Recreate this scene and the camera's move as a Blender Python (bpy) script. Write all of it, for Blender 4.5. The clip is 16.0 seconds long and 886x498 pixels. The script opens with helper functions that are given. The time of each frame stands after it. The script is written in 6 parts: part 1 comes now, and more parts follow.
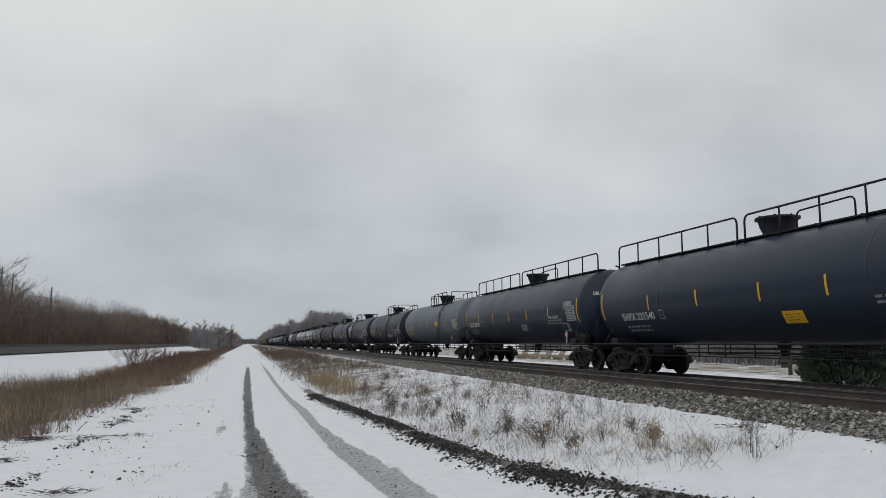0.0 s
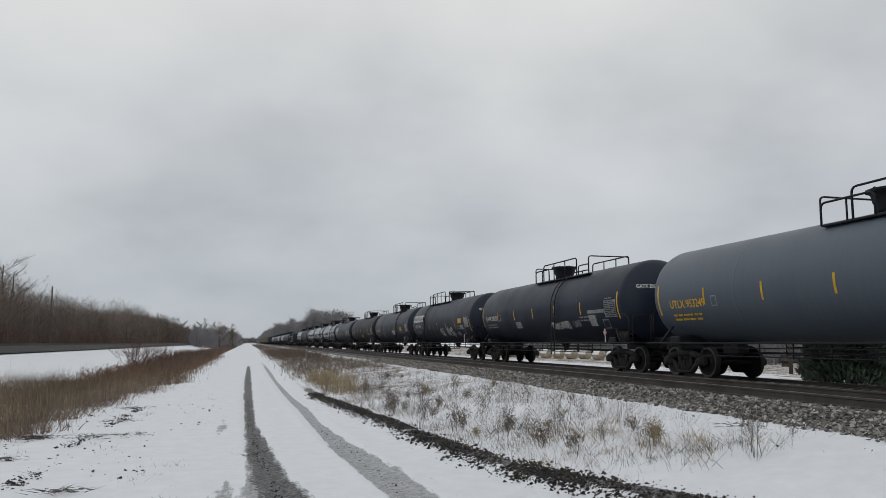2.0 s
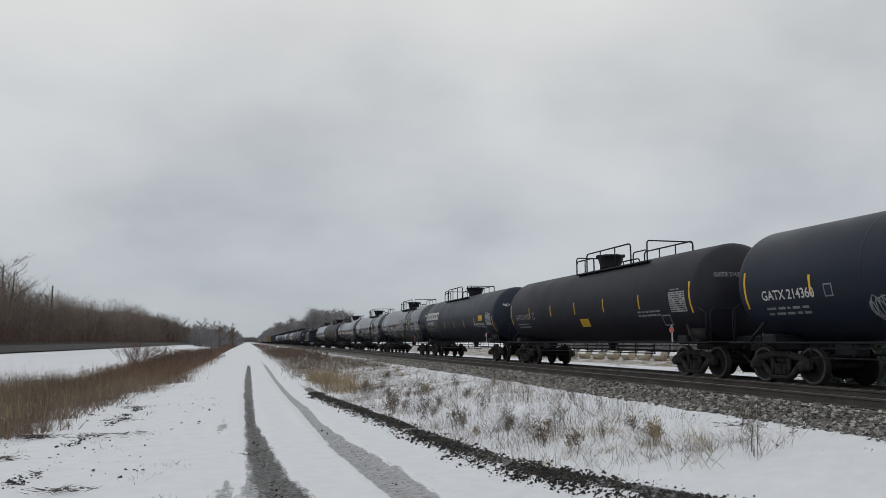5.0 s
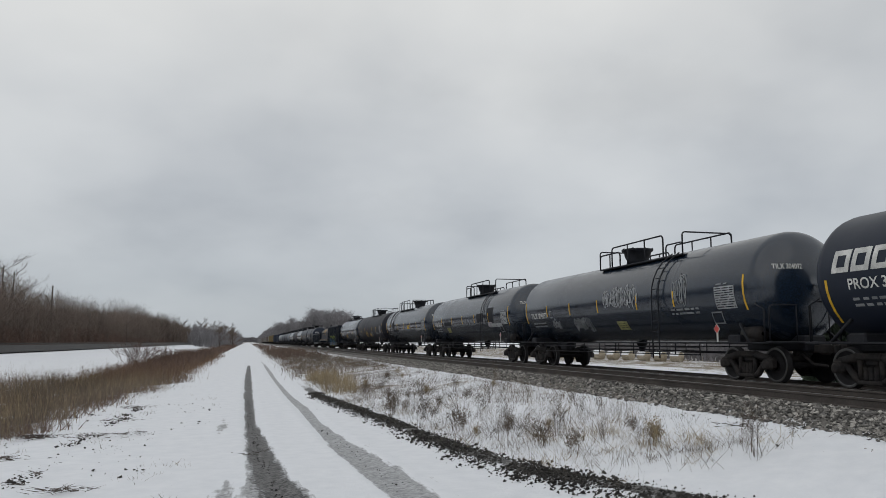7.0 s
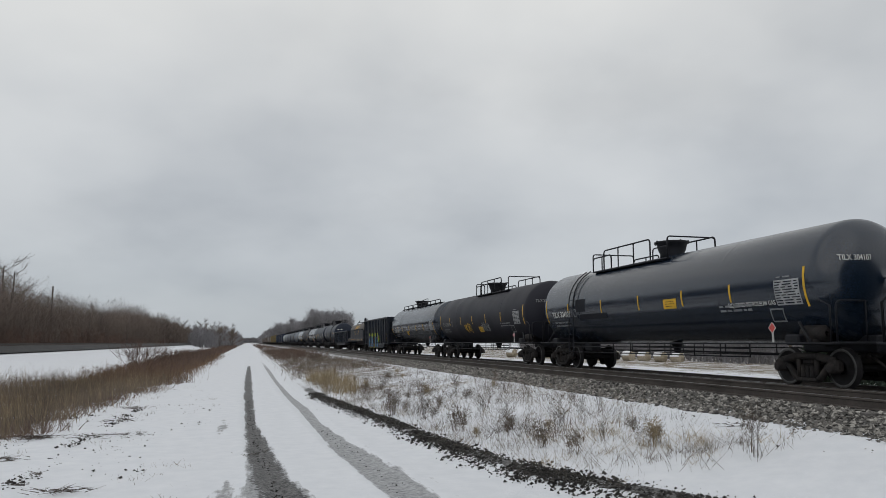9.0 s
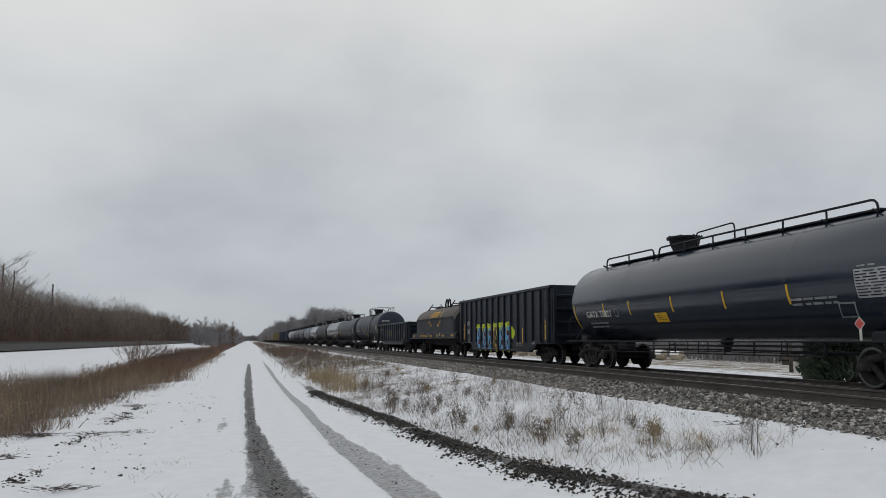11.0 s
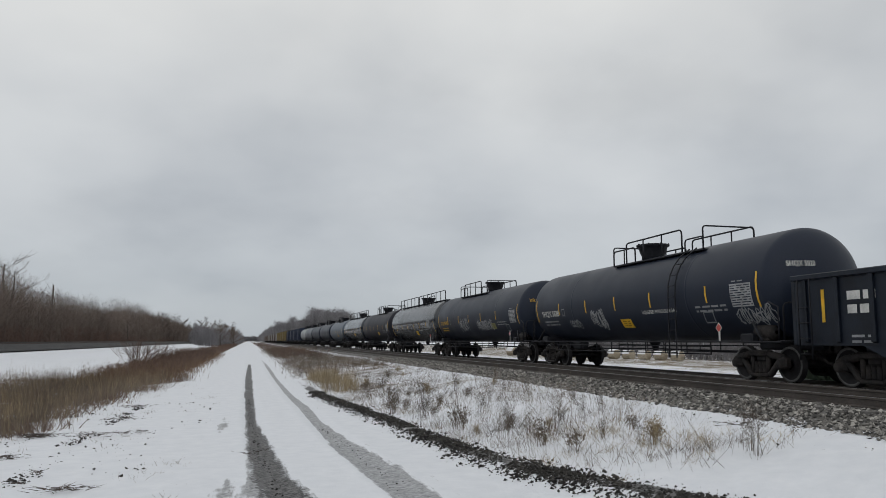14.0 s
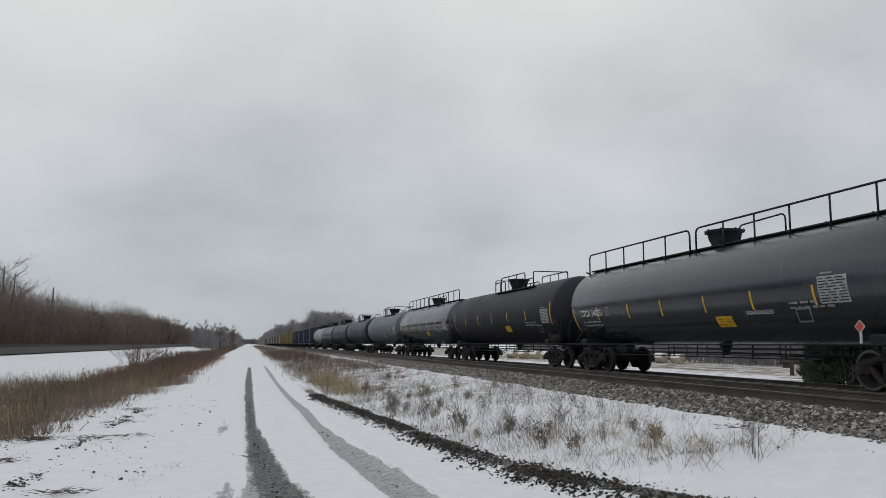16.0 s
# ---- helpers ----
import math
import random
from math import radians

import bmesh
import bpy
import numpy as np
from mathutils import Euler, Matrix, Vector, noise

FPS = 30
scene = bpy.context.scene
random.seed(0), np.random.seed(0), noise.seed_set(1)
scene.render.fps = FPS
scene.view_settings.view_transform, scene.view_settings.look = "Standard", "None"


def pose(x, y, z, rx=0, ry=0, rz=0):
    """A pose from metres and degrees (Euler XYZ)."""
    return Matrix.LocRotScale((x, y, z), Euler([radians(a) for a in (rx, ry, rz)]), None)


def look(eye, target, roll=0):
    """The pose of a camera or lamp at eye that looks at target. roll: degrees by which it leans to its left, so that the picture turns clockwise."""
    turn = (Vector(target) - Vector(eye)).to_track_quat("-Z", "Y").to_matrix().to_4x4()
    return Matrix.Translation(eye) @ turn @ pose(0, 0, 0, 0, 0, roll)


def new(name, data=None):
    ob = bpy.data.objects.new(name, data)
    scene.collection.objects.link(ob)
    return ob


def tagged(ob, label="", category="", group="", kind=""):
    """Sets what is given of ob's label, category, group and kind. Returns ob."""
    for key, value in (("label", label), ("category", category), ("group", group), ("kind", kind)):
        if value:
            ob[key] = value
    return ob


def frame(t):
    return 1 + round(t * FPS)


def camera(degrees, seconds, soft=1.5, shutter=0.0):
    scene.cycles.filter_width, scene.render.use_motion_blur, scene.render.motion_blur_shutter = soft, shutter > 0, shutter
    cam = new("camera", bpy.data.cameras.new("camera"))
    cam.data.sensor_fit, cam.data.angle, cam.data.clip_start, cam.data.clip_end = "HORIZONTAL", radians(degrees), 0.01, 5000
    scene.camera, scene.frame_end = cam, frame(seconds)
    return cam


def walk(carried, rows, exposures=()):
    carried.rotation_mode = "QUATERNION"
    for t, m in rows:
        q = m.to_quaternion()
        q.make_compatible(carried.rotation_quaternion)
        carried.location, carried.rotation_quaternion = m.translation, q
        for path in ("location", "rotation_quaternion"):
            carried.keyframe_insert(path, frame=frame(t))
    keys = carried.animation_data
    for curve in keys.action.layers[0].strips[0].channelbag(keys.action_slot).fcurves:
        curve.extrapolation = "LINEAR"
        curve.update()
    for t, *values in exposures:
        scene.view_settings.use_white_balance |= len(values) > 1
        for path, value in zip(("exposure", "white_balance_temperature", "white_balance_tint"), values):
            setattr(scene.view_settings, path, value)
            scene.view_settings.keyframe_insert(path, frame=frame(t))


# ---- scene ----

# The track runs along +y; x is to the side of it, z = 0 is the snowy lane.
EYE = (0.0, 0.0, 2.0)
TILT, TURN = 97.16, -14.47
cam = camera(61.03, 16.0, soft=0.75)
# small sway of the camera: seconds, degrees up, degrees to the left, degrees of roll
SWAY = [(0.0, 0, 0, 0), (1.0, -0.039, 0, 0), (2.0, -0.073, 0.043, 0), (3.0, -0.133, 0.065, 0), (4.2, -0.133, 0.06, 0),
        (6.4, -0.1, 0.062, 0.03), (7.5, -0.12, 0.062, 0.03), (8.5, -0.075, 0.1, 0.03), (9.2, -0.075, 0.068, 0.03),
        (10.3, -0.16, 0.07, 0.04), (11.4, -0.23, 0.073, 0.05), (12.5, -0.18, 0.073, 0.04), (13.0, -0.163, 0.095, 0.03), (14.0, -0.19, 0.1, 0.03),
        (14.5, -0.137, 0.09, 0.02), (15.0, -0.065, 0.11, 0.02), (15.5, -0.034, 0.1, 0.02), (16.0, 0.017, 0.11, 0.02)]
walk(cam, [(t, pose(*EYE, TILT + up, 0, TURN + left) @ pose(0, 0, 0, 0, 0, roll)) for t, up, left, roll in SWAY])

# ---- world and light ----
SPEED = 20.0          # the train, metres a second, towards -y
TRACK = 14.2          # middle of the train's track
NEAR_TRACK = 10.5     # middle of the empty track beside it
NEAR_RAIL = 1.1
LEFT_TRACK = -24.0
RAIL = 0.95           # top of the rails
LEFT_RAIL = 1.88


def nodes_of(tree):
    tree.nodes.clear()

    def add(kind, links=(), operation="", blend_type="", attribute_name=""):
        n = tree.nodes.new(kind)
        if operation:
            n.operation = operation
        if blend_type:
            n.blend_type = blend_type
        if attribute_name:
            n.attribute_name = attribute_name
        for k, v in links:
            if isinstance(v, bpy.types.NodeSocket):
                tree.links.new(v, n.inputs[k])
            else:
                n.inputs[k].default_value = v
        return n
    return add


def ramp(add, fac, *stops):
    n = add("ShaderNodeValToRGB", [(0, fac)])
    e = n.color_ramp.elements
    while len(e) < len(stops):
        e.new(0.5)
    for el, (p, c) in zip(e, stops):
        el.position = p
        el.color = (c, c, c, 1) if isinstance(c, (int, float)) else (*c, 1)
    return n.outputs[0]


world = bpy.data.worlds.new("overcast")
scene.world = world
world.use_nodes = True
add = nodes_of(world.node_tree)
sky = add("ShaderNodeTexSky")
sky.sky_type, sky.sun_disc, sky.sun_elevation, sky.sun_rotation = "NISHITA", False, radians(49), radians(209)
dirn = add("ShaderNodeTexCoord").outputs["Generated"]
sep = add("ShaderNodeSeparateXYZ", [(0, dirn)])
lift = add("ShaderNodeMath", [(0, sep.outputs[2]), (1, 0.02)], operation="MAXIMUM")
lift = add("ShaderNodeMath", [(0, lift.outputs[0]), (1, 0.42)], operation="ADD")
flat = add("ShaderNodeVectorMath", [(0, dirn), (1, lift.outputs[0])], operation="DIVIDE")
big = add("ShaderNodeTexNoise", [("Vector", flat.outputs[0]), ("Scale", 1.7), ("Detail", 4.0), ("Roughness", 0.42), ("Distortion", 0.15)])
fine = add("ShaderNodeTexNoise", [("Vector", flat.outputs[0]), ("Scale", 4.5), ("Detail", 3.0), ("Roughness", 0.5)])
mixn = add("ShaderNodeMath", [(0, fine.outputs[0]), (1, 0.3), (2, big.outputs[0])], operation="MULTIPLY_ADD")
cloud = ramp(add, mixn.outputs[0], (0.44, (0.535, 0.55, 0.565)), (0.62, (0.635, 0.645, 0.65)), (0.84, (0.72, 0.725, 0.72)))
# the cloud layer is thicker and bluer towards the horizon
deep = ramp(add, sep.outputs[2], (0.0, (0.66, 0.71, 0.77)), (0.14, (0.82, 0.85, 0.89)), (0.42, (1.05, 1.05, 1.04)))
thick = add("ShaderNodeMixRGB", [(0, 1.0), (1, cloud), (2, deep)], blend_type="MULTIPLY")
# soft banks of thicker and thinner cloud: sideways and upward slope, their widths, how much darker
BANKS = [(0.644, 0.373, 0.24, 0.068, 0.075), (0.454, 0.353, 0.112, 0.043, 0.03), (0.87, 0.507, 0.172, 0.044, 0.03), (0.075, 0.406, 0.054, 0.048, 0.03), (0.238, 0.352, 0.059, 0.023, 0.03), (0.271, 0.171, 0.17, 0.032, 0.045), (-0.08, 0.153, 0.186, 0.032, 0.04), (-0.256, 0.135, 0.102, 0.042, 0.035), (-0.202, 0.31, 0.136, 0.052, -0.03), (0.143, 0.259, 0.128, 0.048, -0.02), (0.61, 0.263, 0.223, 0.04, -0.02), (0.375, 0.454, 0.185, 0.044, -0.02)]
ahead = add("ShaderNodeMath", [(0, sep.outputs[1]), (1, 0.05)], operation="MAXIMUM").outputs[0]
warp = add("ShaderNodeTexNoise", [("Vector", flat.outputs[0]), ("Scale", 5.0), ("Detail", 4.0), ("Roughness", 0.6)])
warpc = add("ShaderNodeSeparateColor", [(0, warp.outputs["Color"])])
slope = []
for k, amount in ((0, 0.22), (2, 0.16)):
    q = add("ShaderNodeMath", [(0, sep.outputs[k]), (1, ahead)], operation="DIVIDE").outputs[0]
    j = add("ShaderNodeMath", [(0, warpc.outputs[k]), (1, 0.5)], operation="SUBTRACT").outputs[0]
    slope.append(add("ShaderNodeMath", [(0, j), (1, amount), (2, q)], operation="MULTIPLY_ADD").outputs[0])
shade = None
for a0, e0, wa, we, amp in BANKS:
    sq = []
    for q, c0, wd in ((slope[0], a0, wa), (slope[1], e0, we)):
        q = add("ShaderNodeMath", [(0, q), (1, c0)], operation="SUBTRACT").outputs[0]
        q = add("ShaderNodeMath", [(0, q), (1, wd)], operation="DIVIDE").outputs[0]
        sq.append(add("ShaderNodeMath", [(0, q), (1, q)], operation="MULTIPLY").outputs[0])
    q = add("ShaderNodeMath", [(0, sq[0]), (1, sq[1])], operation="ADD").outputs[0]
    q = add("ShaderNodeMath", [(0, 2.718), (1, add("ShaderNodeMath", [(0, q), (1, -1.0)], operation="MULTIPLY").outputs[0])], operation="POWER").outputs[0]
    shade = add("ShaderNodeMath", [(0, q), (1, -amp), (2, 1.0 if shade is None else shade)], operation="MULTIPLY_ADD").outputs[0]
thick = add("ShaderNodeMixRGB", [(0, 1.0), (1, thick.outputs[0]), (2, shade)], blend_type="MULTIPLY")
skyd = add("ShaderNodeMixRGB", [(0, 0.06), (1, thick.outputs[0])], blend_type="MIX")
dim = add("ShaderNodeMixRGB", [(0, 1.0), (1, sky.outputs[0]), (2, (0.1, 0.1, 0.1, 1))], blend_type="MULTIPLY")
world.node_tree.links.new(dim.outputs[0], skyd.inputs[2])
back = add("ShaderNodeBackground", [(0, skyd.outputs[0]), (1, 1.0)])
add("ShaderNodeOutputWorld", [(0, back.outputs[0])])

sun = new("sun", bpy.data.lights.new("sun", "SUN"))
sun.data.energy, sun.data.angle, sun.data.color = 0.3, radians(80), (1.0, 0.96, 0.9)
sun.matrix_basis = look((0, 0, 60), (25, 45, 0))
scene.view_settings.exposure = 0.0


# ---- materials ----
def material(name, colour, rough=0.6, metal=0.0, vary=0.25, scale=3.0, grain=40.0, bump=0.15, stain=None, spec=0.5):
    """A painted or raw surface: base colour, stains at a large scale, grain and relief at a small one."""
    m = bpy.data.materials.new(name)
    m.use_nodes = True
    add = nodes_of(m.node_tree)
    co = add("ShaderNodeTexCoord").outputs["Object"]
    rnd = add("ShaderNodeObjectInfo").outputs["Random"]
    off = add("ShaderNodeVectorMath", [(0, co), (1, rnd)], operation="ADD").outputs[0]
    a = add("ShaderNodeTexNoise", [("Vector", off), ("Scale", scale), ("Detail", 5.0), ("Roughness", 0.6)]).outputs[0]
    b = add("ShaderNodeTexNoise", [("Vector", co), ("Scale", grain), ("Detail", 3.0)]).outputs[0]
    dark = [c * (1 - vary) for c in colour]
    light = stain or [min(1, c * (1 + vary)) for c in colour]
    c1 = ramp(add, a, (0.35, tuple(dark)), (0.7, tuple(light)))
    c2 = add("ShaderNodeMixRGB", [(0, 0.35), (1, c1)], blend_type="OVERLAY")
    m.node_tree.links.new(b, c2.inputs[2])
    r = add("ShaderNodeMapRange", [(0, a), (3, max(0.05, rough - 0.12)), (4, min(1, rough + 0.12))])
    bp = add("ShaderNodeBump", [("Strength", bump), ("Distance", 0.02), ("Height", b)])
    s = add("ShaderNodeBsdfPrincipled", [("Base Color", c2.outputs[0]), ("Roughness", r.outputs[0]), ("Metallic", metal), ("Normal", bp.outputs[0]), ("Specular IOR Level", spec)])
    add("ShaderNodeOutputMaterial", [(0, s.outputs[0])])
    return m


def tank_paint(name, colour, rough, dust=0.3, dustcol=(0.12, 0.12, 0.125), spec=0.5):
    """Weathered tank paint: vertical streaks, road dust, faint plate unevenness."""
    m = bpy.data.materials.new(name)
    m.use_nodes = True
    add = nodes_of(m.node_tree)
    co = add("ShaderNodeTexCoord").outputs["Object"]
    rnd = add("ShaderNodeObjectInfo").outputs["Random"]
    off = add("ShaderNodeVectorMath", [(0, co), (1, rnd)], operation="ADD").outputs[0]
    streak = add("ShaderNodeMapping", [(0, off), ("Scale", (0.5, 5.0, 0.35))]).outputs[0]
    a = add("ShaderNodeTexNoise", [("Vector", streak), ("Scale", 1.2), ("Detail", 6.0), ("Roughness", 0.65)]).outputs[0]
    b = add("ShaderNodeTexNoise", [("Vector", off), ("Scale", 0.7), ("Detail", 4.0)]).outputs[0]
    g = add("ShaderNodeTexNoise", [("Vector", off), ("Scale", 30.0), ("Detail", 3.0)]).outputs[0]
    mul = add("ShaderNodeMath", [(0, a), (1, b)], operation="MULTIPLY").outputs[0]
    f = ramp(add, mul, (0.18, 0.0), (0.42, dust))
    c = add("ShaderNodeMixRGB", [(0, f), (1, (*colour, 1)), (2, (*dustcol, 1))])
    c2 = add("ShaderNodeMixRGB", [(0, 0.2), (1, c.outputs[0]), (2, g)], blend_type="OVERLAY")
    r = add("ShaderNodeMapRange", [(0, b), (3, rough - 0.1), (4, rough + 0.15)])
    bp = add("ShaderNodeBump", [("Strength", 0.12), ("Distance", 0.03), ("Height", b)])
    s = add("ShaderNodeBsdfPrincipled", [("Base Color", c2.outputs[0]), ("Roughness", r.outputs[0]), ("Normal", bp.outputs[0]), ("Specular IOR Level", spec)])
    add("ShaderNodeOutputMaterial", [(0, s.outputs[0])])
    return m


BLACK = tank_paint("black_tank_paint", (0.017, 0.023, 0.039), 0.4, 0.3, (0.02, 0.026, 0.04), 0.2)
NAVY = tank_paint("blue_black_tank_paint", (0.018, 0.027, 0.048), 0.33, 0.3, (0.025, 0.034, 0.052), 0.28)
GREY = tank_paint("grey_tank_paint", (0.078, 0.1, 0.132), 0.45, 0.5, (0.11, 0.13, 0.15))
GLOSS = tank_paint("glossy_blue_black_paint", (0.010, 0.019, 0.035), 0.17, 0.3, (0.02, 0.032, 0.054), 0.8)
SHEEN = tank_paint("pale_sheen_paint", (0.02, 0.026, 0.034), 0.2, 0.35, (0.055, 0.06, 0.067), 0.85)
BROWNBLACK = tank_paint("brown_black_tank_paint", (0.017, 0.0175, 0.026), 0.5, 0.25, (0.033, 0.033, 0.044), 0.22)
SILVER = tank_paint("pale_grey_tank_paint", (0.24, 0.25, 0.26), 0.35, 0.7, (0.12, 0.12, 0.12))
STEEL = material("dark_steel", (0.016, 0.017, 0.022), 0.6, 0.0, 0.4, 2.0, 30, 0.2, None, 0.25)
IRON = material("dirty_cast_iron", (0.03, 0.029, 0.032), 0.75, 0.0, 0.5, 3.0, 25, 0.4, (0.05, 0.043, 0.04), 0.25)
WHEEL = material("wheel_steel", (0.021, 0.02, 0.022), 0.6, 0.0, 0.4, 3.0, 30, 0.2, None, 0.15)
TREAD = material("bright_wheel_rim", (0.11, 0.11, 0.11), 0.4, 0.6, 0.3, 5.0, 40, 0.1)
YELLOW = material("yellow_reflector", (0.72, 0.42, 0.02), 0.5, 0, 0.2, 4, 60, 0.05)
WHITE = material("white_lettering", (0.62, 0.62, 0.6), 0.6, 0, 0.25, 3, 40, 0.05)
DULL = material("faded_lettering", (0.25, 0.26, 0.27), 0.7, 0, 0.3, 3, 40, 0.05)
PINK = material("placard_pink", (0.62, 0.3, 0.33), 0.6, 0, 0.2, 6, 40, 0.05)
RED = material("placard_red", (0.55, 0.08, 0.07), 0.6, 0, 0.2, 6, 40, 0.05)
RUST_RAIL = material("rusty_rail", (0.075, 0.064, 0.058), 0.7, 0.2, 0.35, 1.0, 30, 0.25)
SHINE_RAIL = material("polished_rail_head", (0.28, 0.28, 0.29), 0.35, 0.9, 0.2, 1.0, 30, 0.05)
TIE = material("creosote_tie", (0.11, 0.104, 0.1), 0.85, 0, 0.4, 2.0, 20, 0.5)


# ---- mesh tools ----
class Mesh:
    """Gathers vertices and faces of one mesh."""

    def __init__(self):
        self.v, self.f, self.m, self.s = [], [], [], []

    def add(self, verts, faces, mat=0, smooth=False):
        o = len(self.v)
        self.v.extend(tuple(p) for p in verts)
        self.f.extend(tuple(i + o for i in f) for f in faces)
        self.m.extend([mat] * len(faces))
        self.s.extend([smooth] * len(faces))
        return self

    def box(self, c, size, bevel=0.0, mat=0, turn=None):
        x, y, z = (s / 2 for s in size)
        b = min(bevel, x * 0.9, y * 0.9, z * 0.9)
        if b <= 0:
            pts = [(sx * x, sy * y, sz * z) for sz in (-1, 1) for sx, sy in ((-1, -1), (1, -1), (1, 1), (-1, 1))]
            fs = [(0, 3, 2, 1), (4, 5, 6, 7), (0, 1, 5, 4), (1, 2, 6, 5), (2, 3, 7, 6), (3, 0, 4, 7)]
        else:
            pts, fs = [], []
            for dz, ins in ((-z, b), (-z + b, 0), (z - b, 0), (z, b)):
                X, Y = x - ins, y - ins
                k = b if not ins else b * 0.6
                pts += [(-X + k, -Y, dz), (X - k, -Y, dz), (X, -Y + k, dz), (X, Y - k, dz), (X - k, Y, dz), (-X + k, Y, dz), (-X, Y - k, dz), (-X, -Y + k, dz)]
            for r in range(3):
                for i in range(8):
                    j = (i + 1) % 8
                    fs.append((r * 8 + i, r * 8 + j, r * 8 + 8 + j, r * 8 + 8 + i))
            fs += [tuple(range(7, -1, -1)), tuple(range(24, 32))]
        out = []
        for p in pts:
            q = Vector(p)
            if turn is not None:
                q = turn @ q
            out.append(q + Vector(c))
        return self.add(out, fs, mat)

    def tube(self, path, r, n=8, mat=0, closed=False, caps=True, smooth=True):
        path = [Vector(p) for p in path]
        rs = r if isinstance(r, (list, tuple)) else [r] * len(path)
        ring, N = [], len(path)
        side = None
        for i, p in enumerate(path):
            a = path[i - 1] if i or closed else p
            b = path[(i + 1) % N] if i < N - 1 or closed else p
            d = (b - a).normalized()
            if side is None or abs(side.dot(d)) > 0.95:
                ref = Vector((0, 0, 1)) if abs(d.z) < 0.9 else Vector((1, 0, 0))
                side = d.cross(ref).normalized()
            side = (side - d * side.dot(d)).normalized()
            up = side.cross(d)
            ring += [p + (side * math.cos(2 * math.pi * k / n) + up * math.sin(2 * math.pi * k / n)) * rs[i] for k in range(n)]
        fs = []
        for i in range(N if closed else N - 1):
            j = (i + 1) % N
            for k in range(n):
                l = (k + 1) % n
                fs.append((i * n + k, j * n + k, j * n + l, i * n + l))
        if caps and not closed:
            fs += [tuple(range(n)), tuple(range((N - 1) * n + n - 1, (N - 1) * n - 1, -1))]
        return self.add(ring, fs, mat, smooth)

    def revolve(self, prof, axis="y", n=24, mat=0, c=(0, 0, 0), smooth=True, caps=True):
        """prof: (along, radius) pairs; turned round the axis."""
        vs, fs = [], []
        for a, r in prof:
            for k in range(n):
                u, w = r * math.cos(2 * math.pi * k / n), r * math.sin(2 * math.pi * k / n)
                p = {"y": (u, a, w), "x": (a, u, w), "z": (u, w, a)}[axis]
                vs.append((p[0] + c[0], p[1] + c[1], p[2] + c[2]))
        for i in range(len(prof) - 1):
            for k in range(n):
                l = (k + 1) % n
                q = (i * n + k, i * n + l, i * n + n + l, i * n + n + k)
                fs.append(q if axis == "y" else q[::-1])
        if caps:
            fs += [tuple(range(n)), tuple(range((len(prof) - 1) * n, len(prof) * n))]
        return self.add(vs, fs, mat, smooth)

    def make(self, name, *mats):
        me = bpy.data.meshes.new(name)
        me.from_pydata(self.v, [], self.f)
        for m in mats:
            me.materials.append(m)
        me.polygons.foreach_set("material_index", self.m)
        me.polygons.foreach_set("use_smooth", self.s)
        me.update()
        return me


def part(name, me, parent=None, label="", at=None):
    ob = new(name, me)
    if parent is not None:
        ob.parent = parent
    if at is not None:
        ob.matrix_basis = at if isinstance(at, Matrix) else Matrix.Translation(at)
    if label:
        tagged(ob, label)
    return ob


def bend(r, zc, u, v, out=0.008):
    """The point of a tank's near side (towards -x): u along the car, v the height."""
    a = math.asin(max(-1, min(1, (v - zc) / r)))
    return (-(r + out) * math.cos(a), u, zc + (r + out) * math.sin(a))


# ---- the ground ----
def lerp(x, pts):
    return float(np.interp(x, [p[0] for p in pts], [p[1] for p in pts]))


RIDGE = [(-40, 14.0), (4, 7.6), (7, 5.9), (9.6, 4.66), (10.6, 4.22), (12.2, 3.86), (13.6, 3.7), (15.9, 3.46), (18.9, 3.3), (22.4, 2.95), (27.3, 2.45), (40, 2.4), (4000, 2.4)]
RUT_L = [(-40, 3.6), (6, 0.95), (10.4, 0.49), (11.7, 0.38), (14.7, 0.26), (17, 0.19), (20, 0.12), (30, 0.06), (42, 0.05), (67, 0.1), (4000, 0.0)]
RUT_L_WIDE = [(6, 0.42), (10.4, 0.34), (11.7, 0.285), (14.7, 0.25), (17, 0.2), (20, 0.15), (30, 0.17), (42, 0.19), (67, 0.14), (90, 0.1)]
RUT_R = [(-40, 4.6), (6, 2.5), (10, 2.13), (11.3, 2.08), (14.3, 1.9), (16, 1.8), (19.5, 1.71), (23.7, 1.68), (28.6, 1.54), (38.7, 1.45), (66, 1.45), (165, 0.95), (4000, 0.9)]
RUT_R_WIDE = [(10, 0.31), (11.3, 0.36), (14.3, 0.31), (16, 0.22), (19.5, 0.14), (23.7, 0.17), (28.6, 0.13), (38.7, 0.11), (66, 0.16), (165, 0.28)]
# where the brush and dead grass beside the lane begin
EDGE = [(10, -9.0), (16, -6.6), (18.8, -4.6), (21.7, -4.3), (28, -4.3), (31, -3.9), (35, -3.6), (41, -3.1), (55, -3.3), (68, -3.2), (105, -3.5), (200, -3.9), (800, -4.2)]


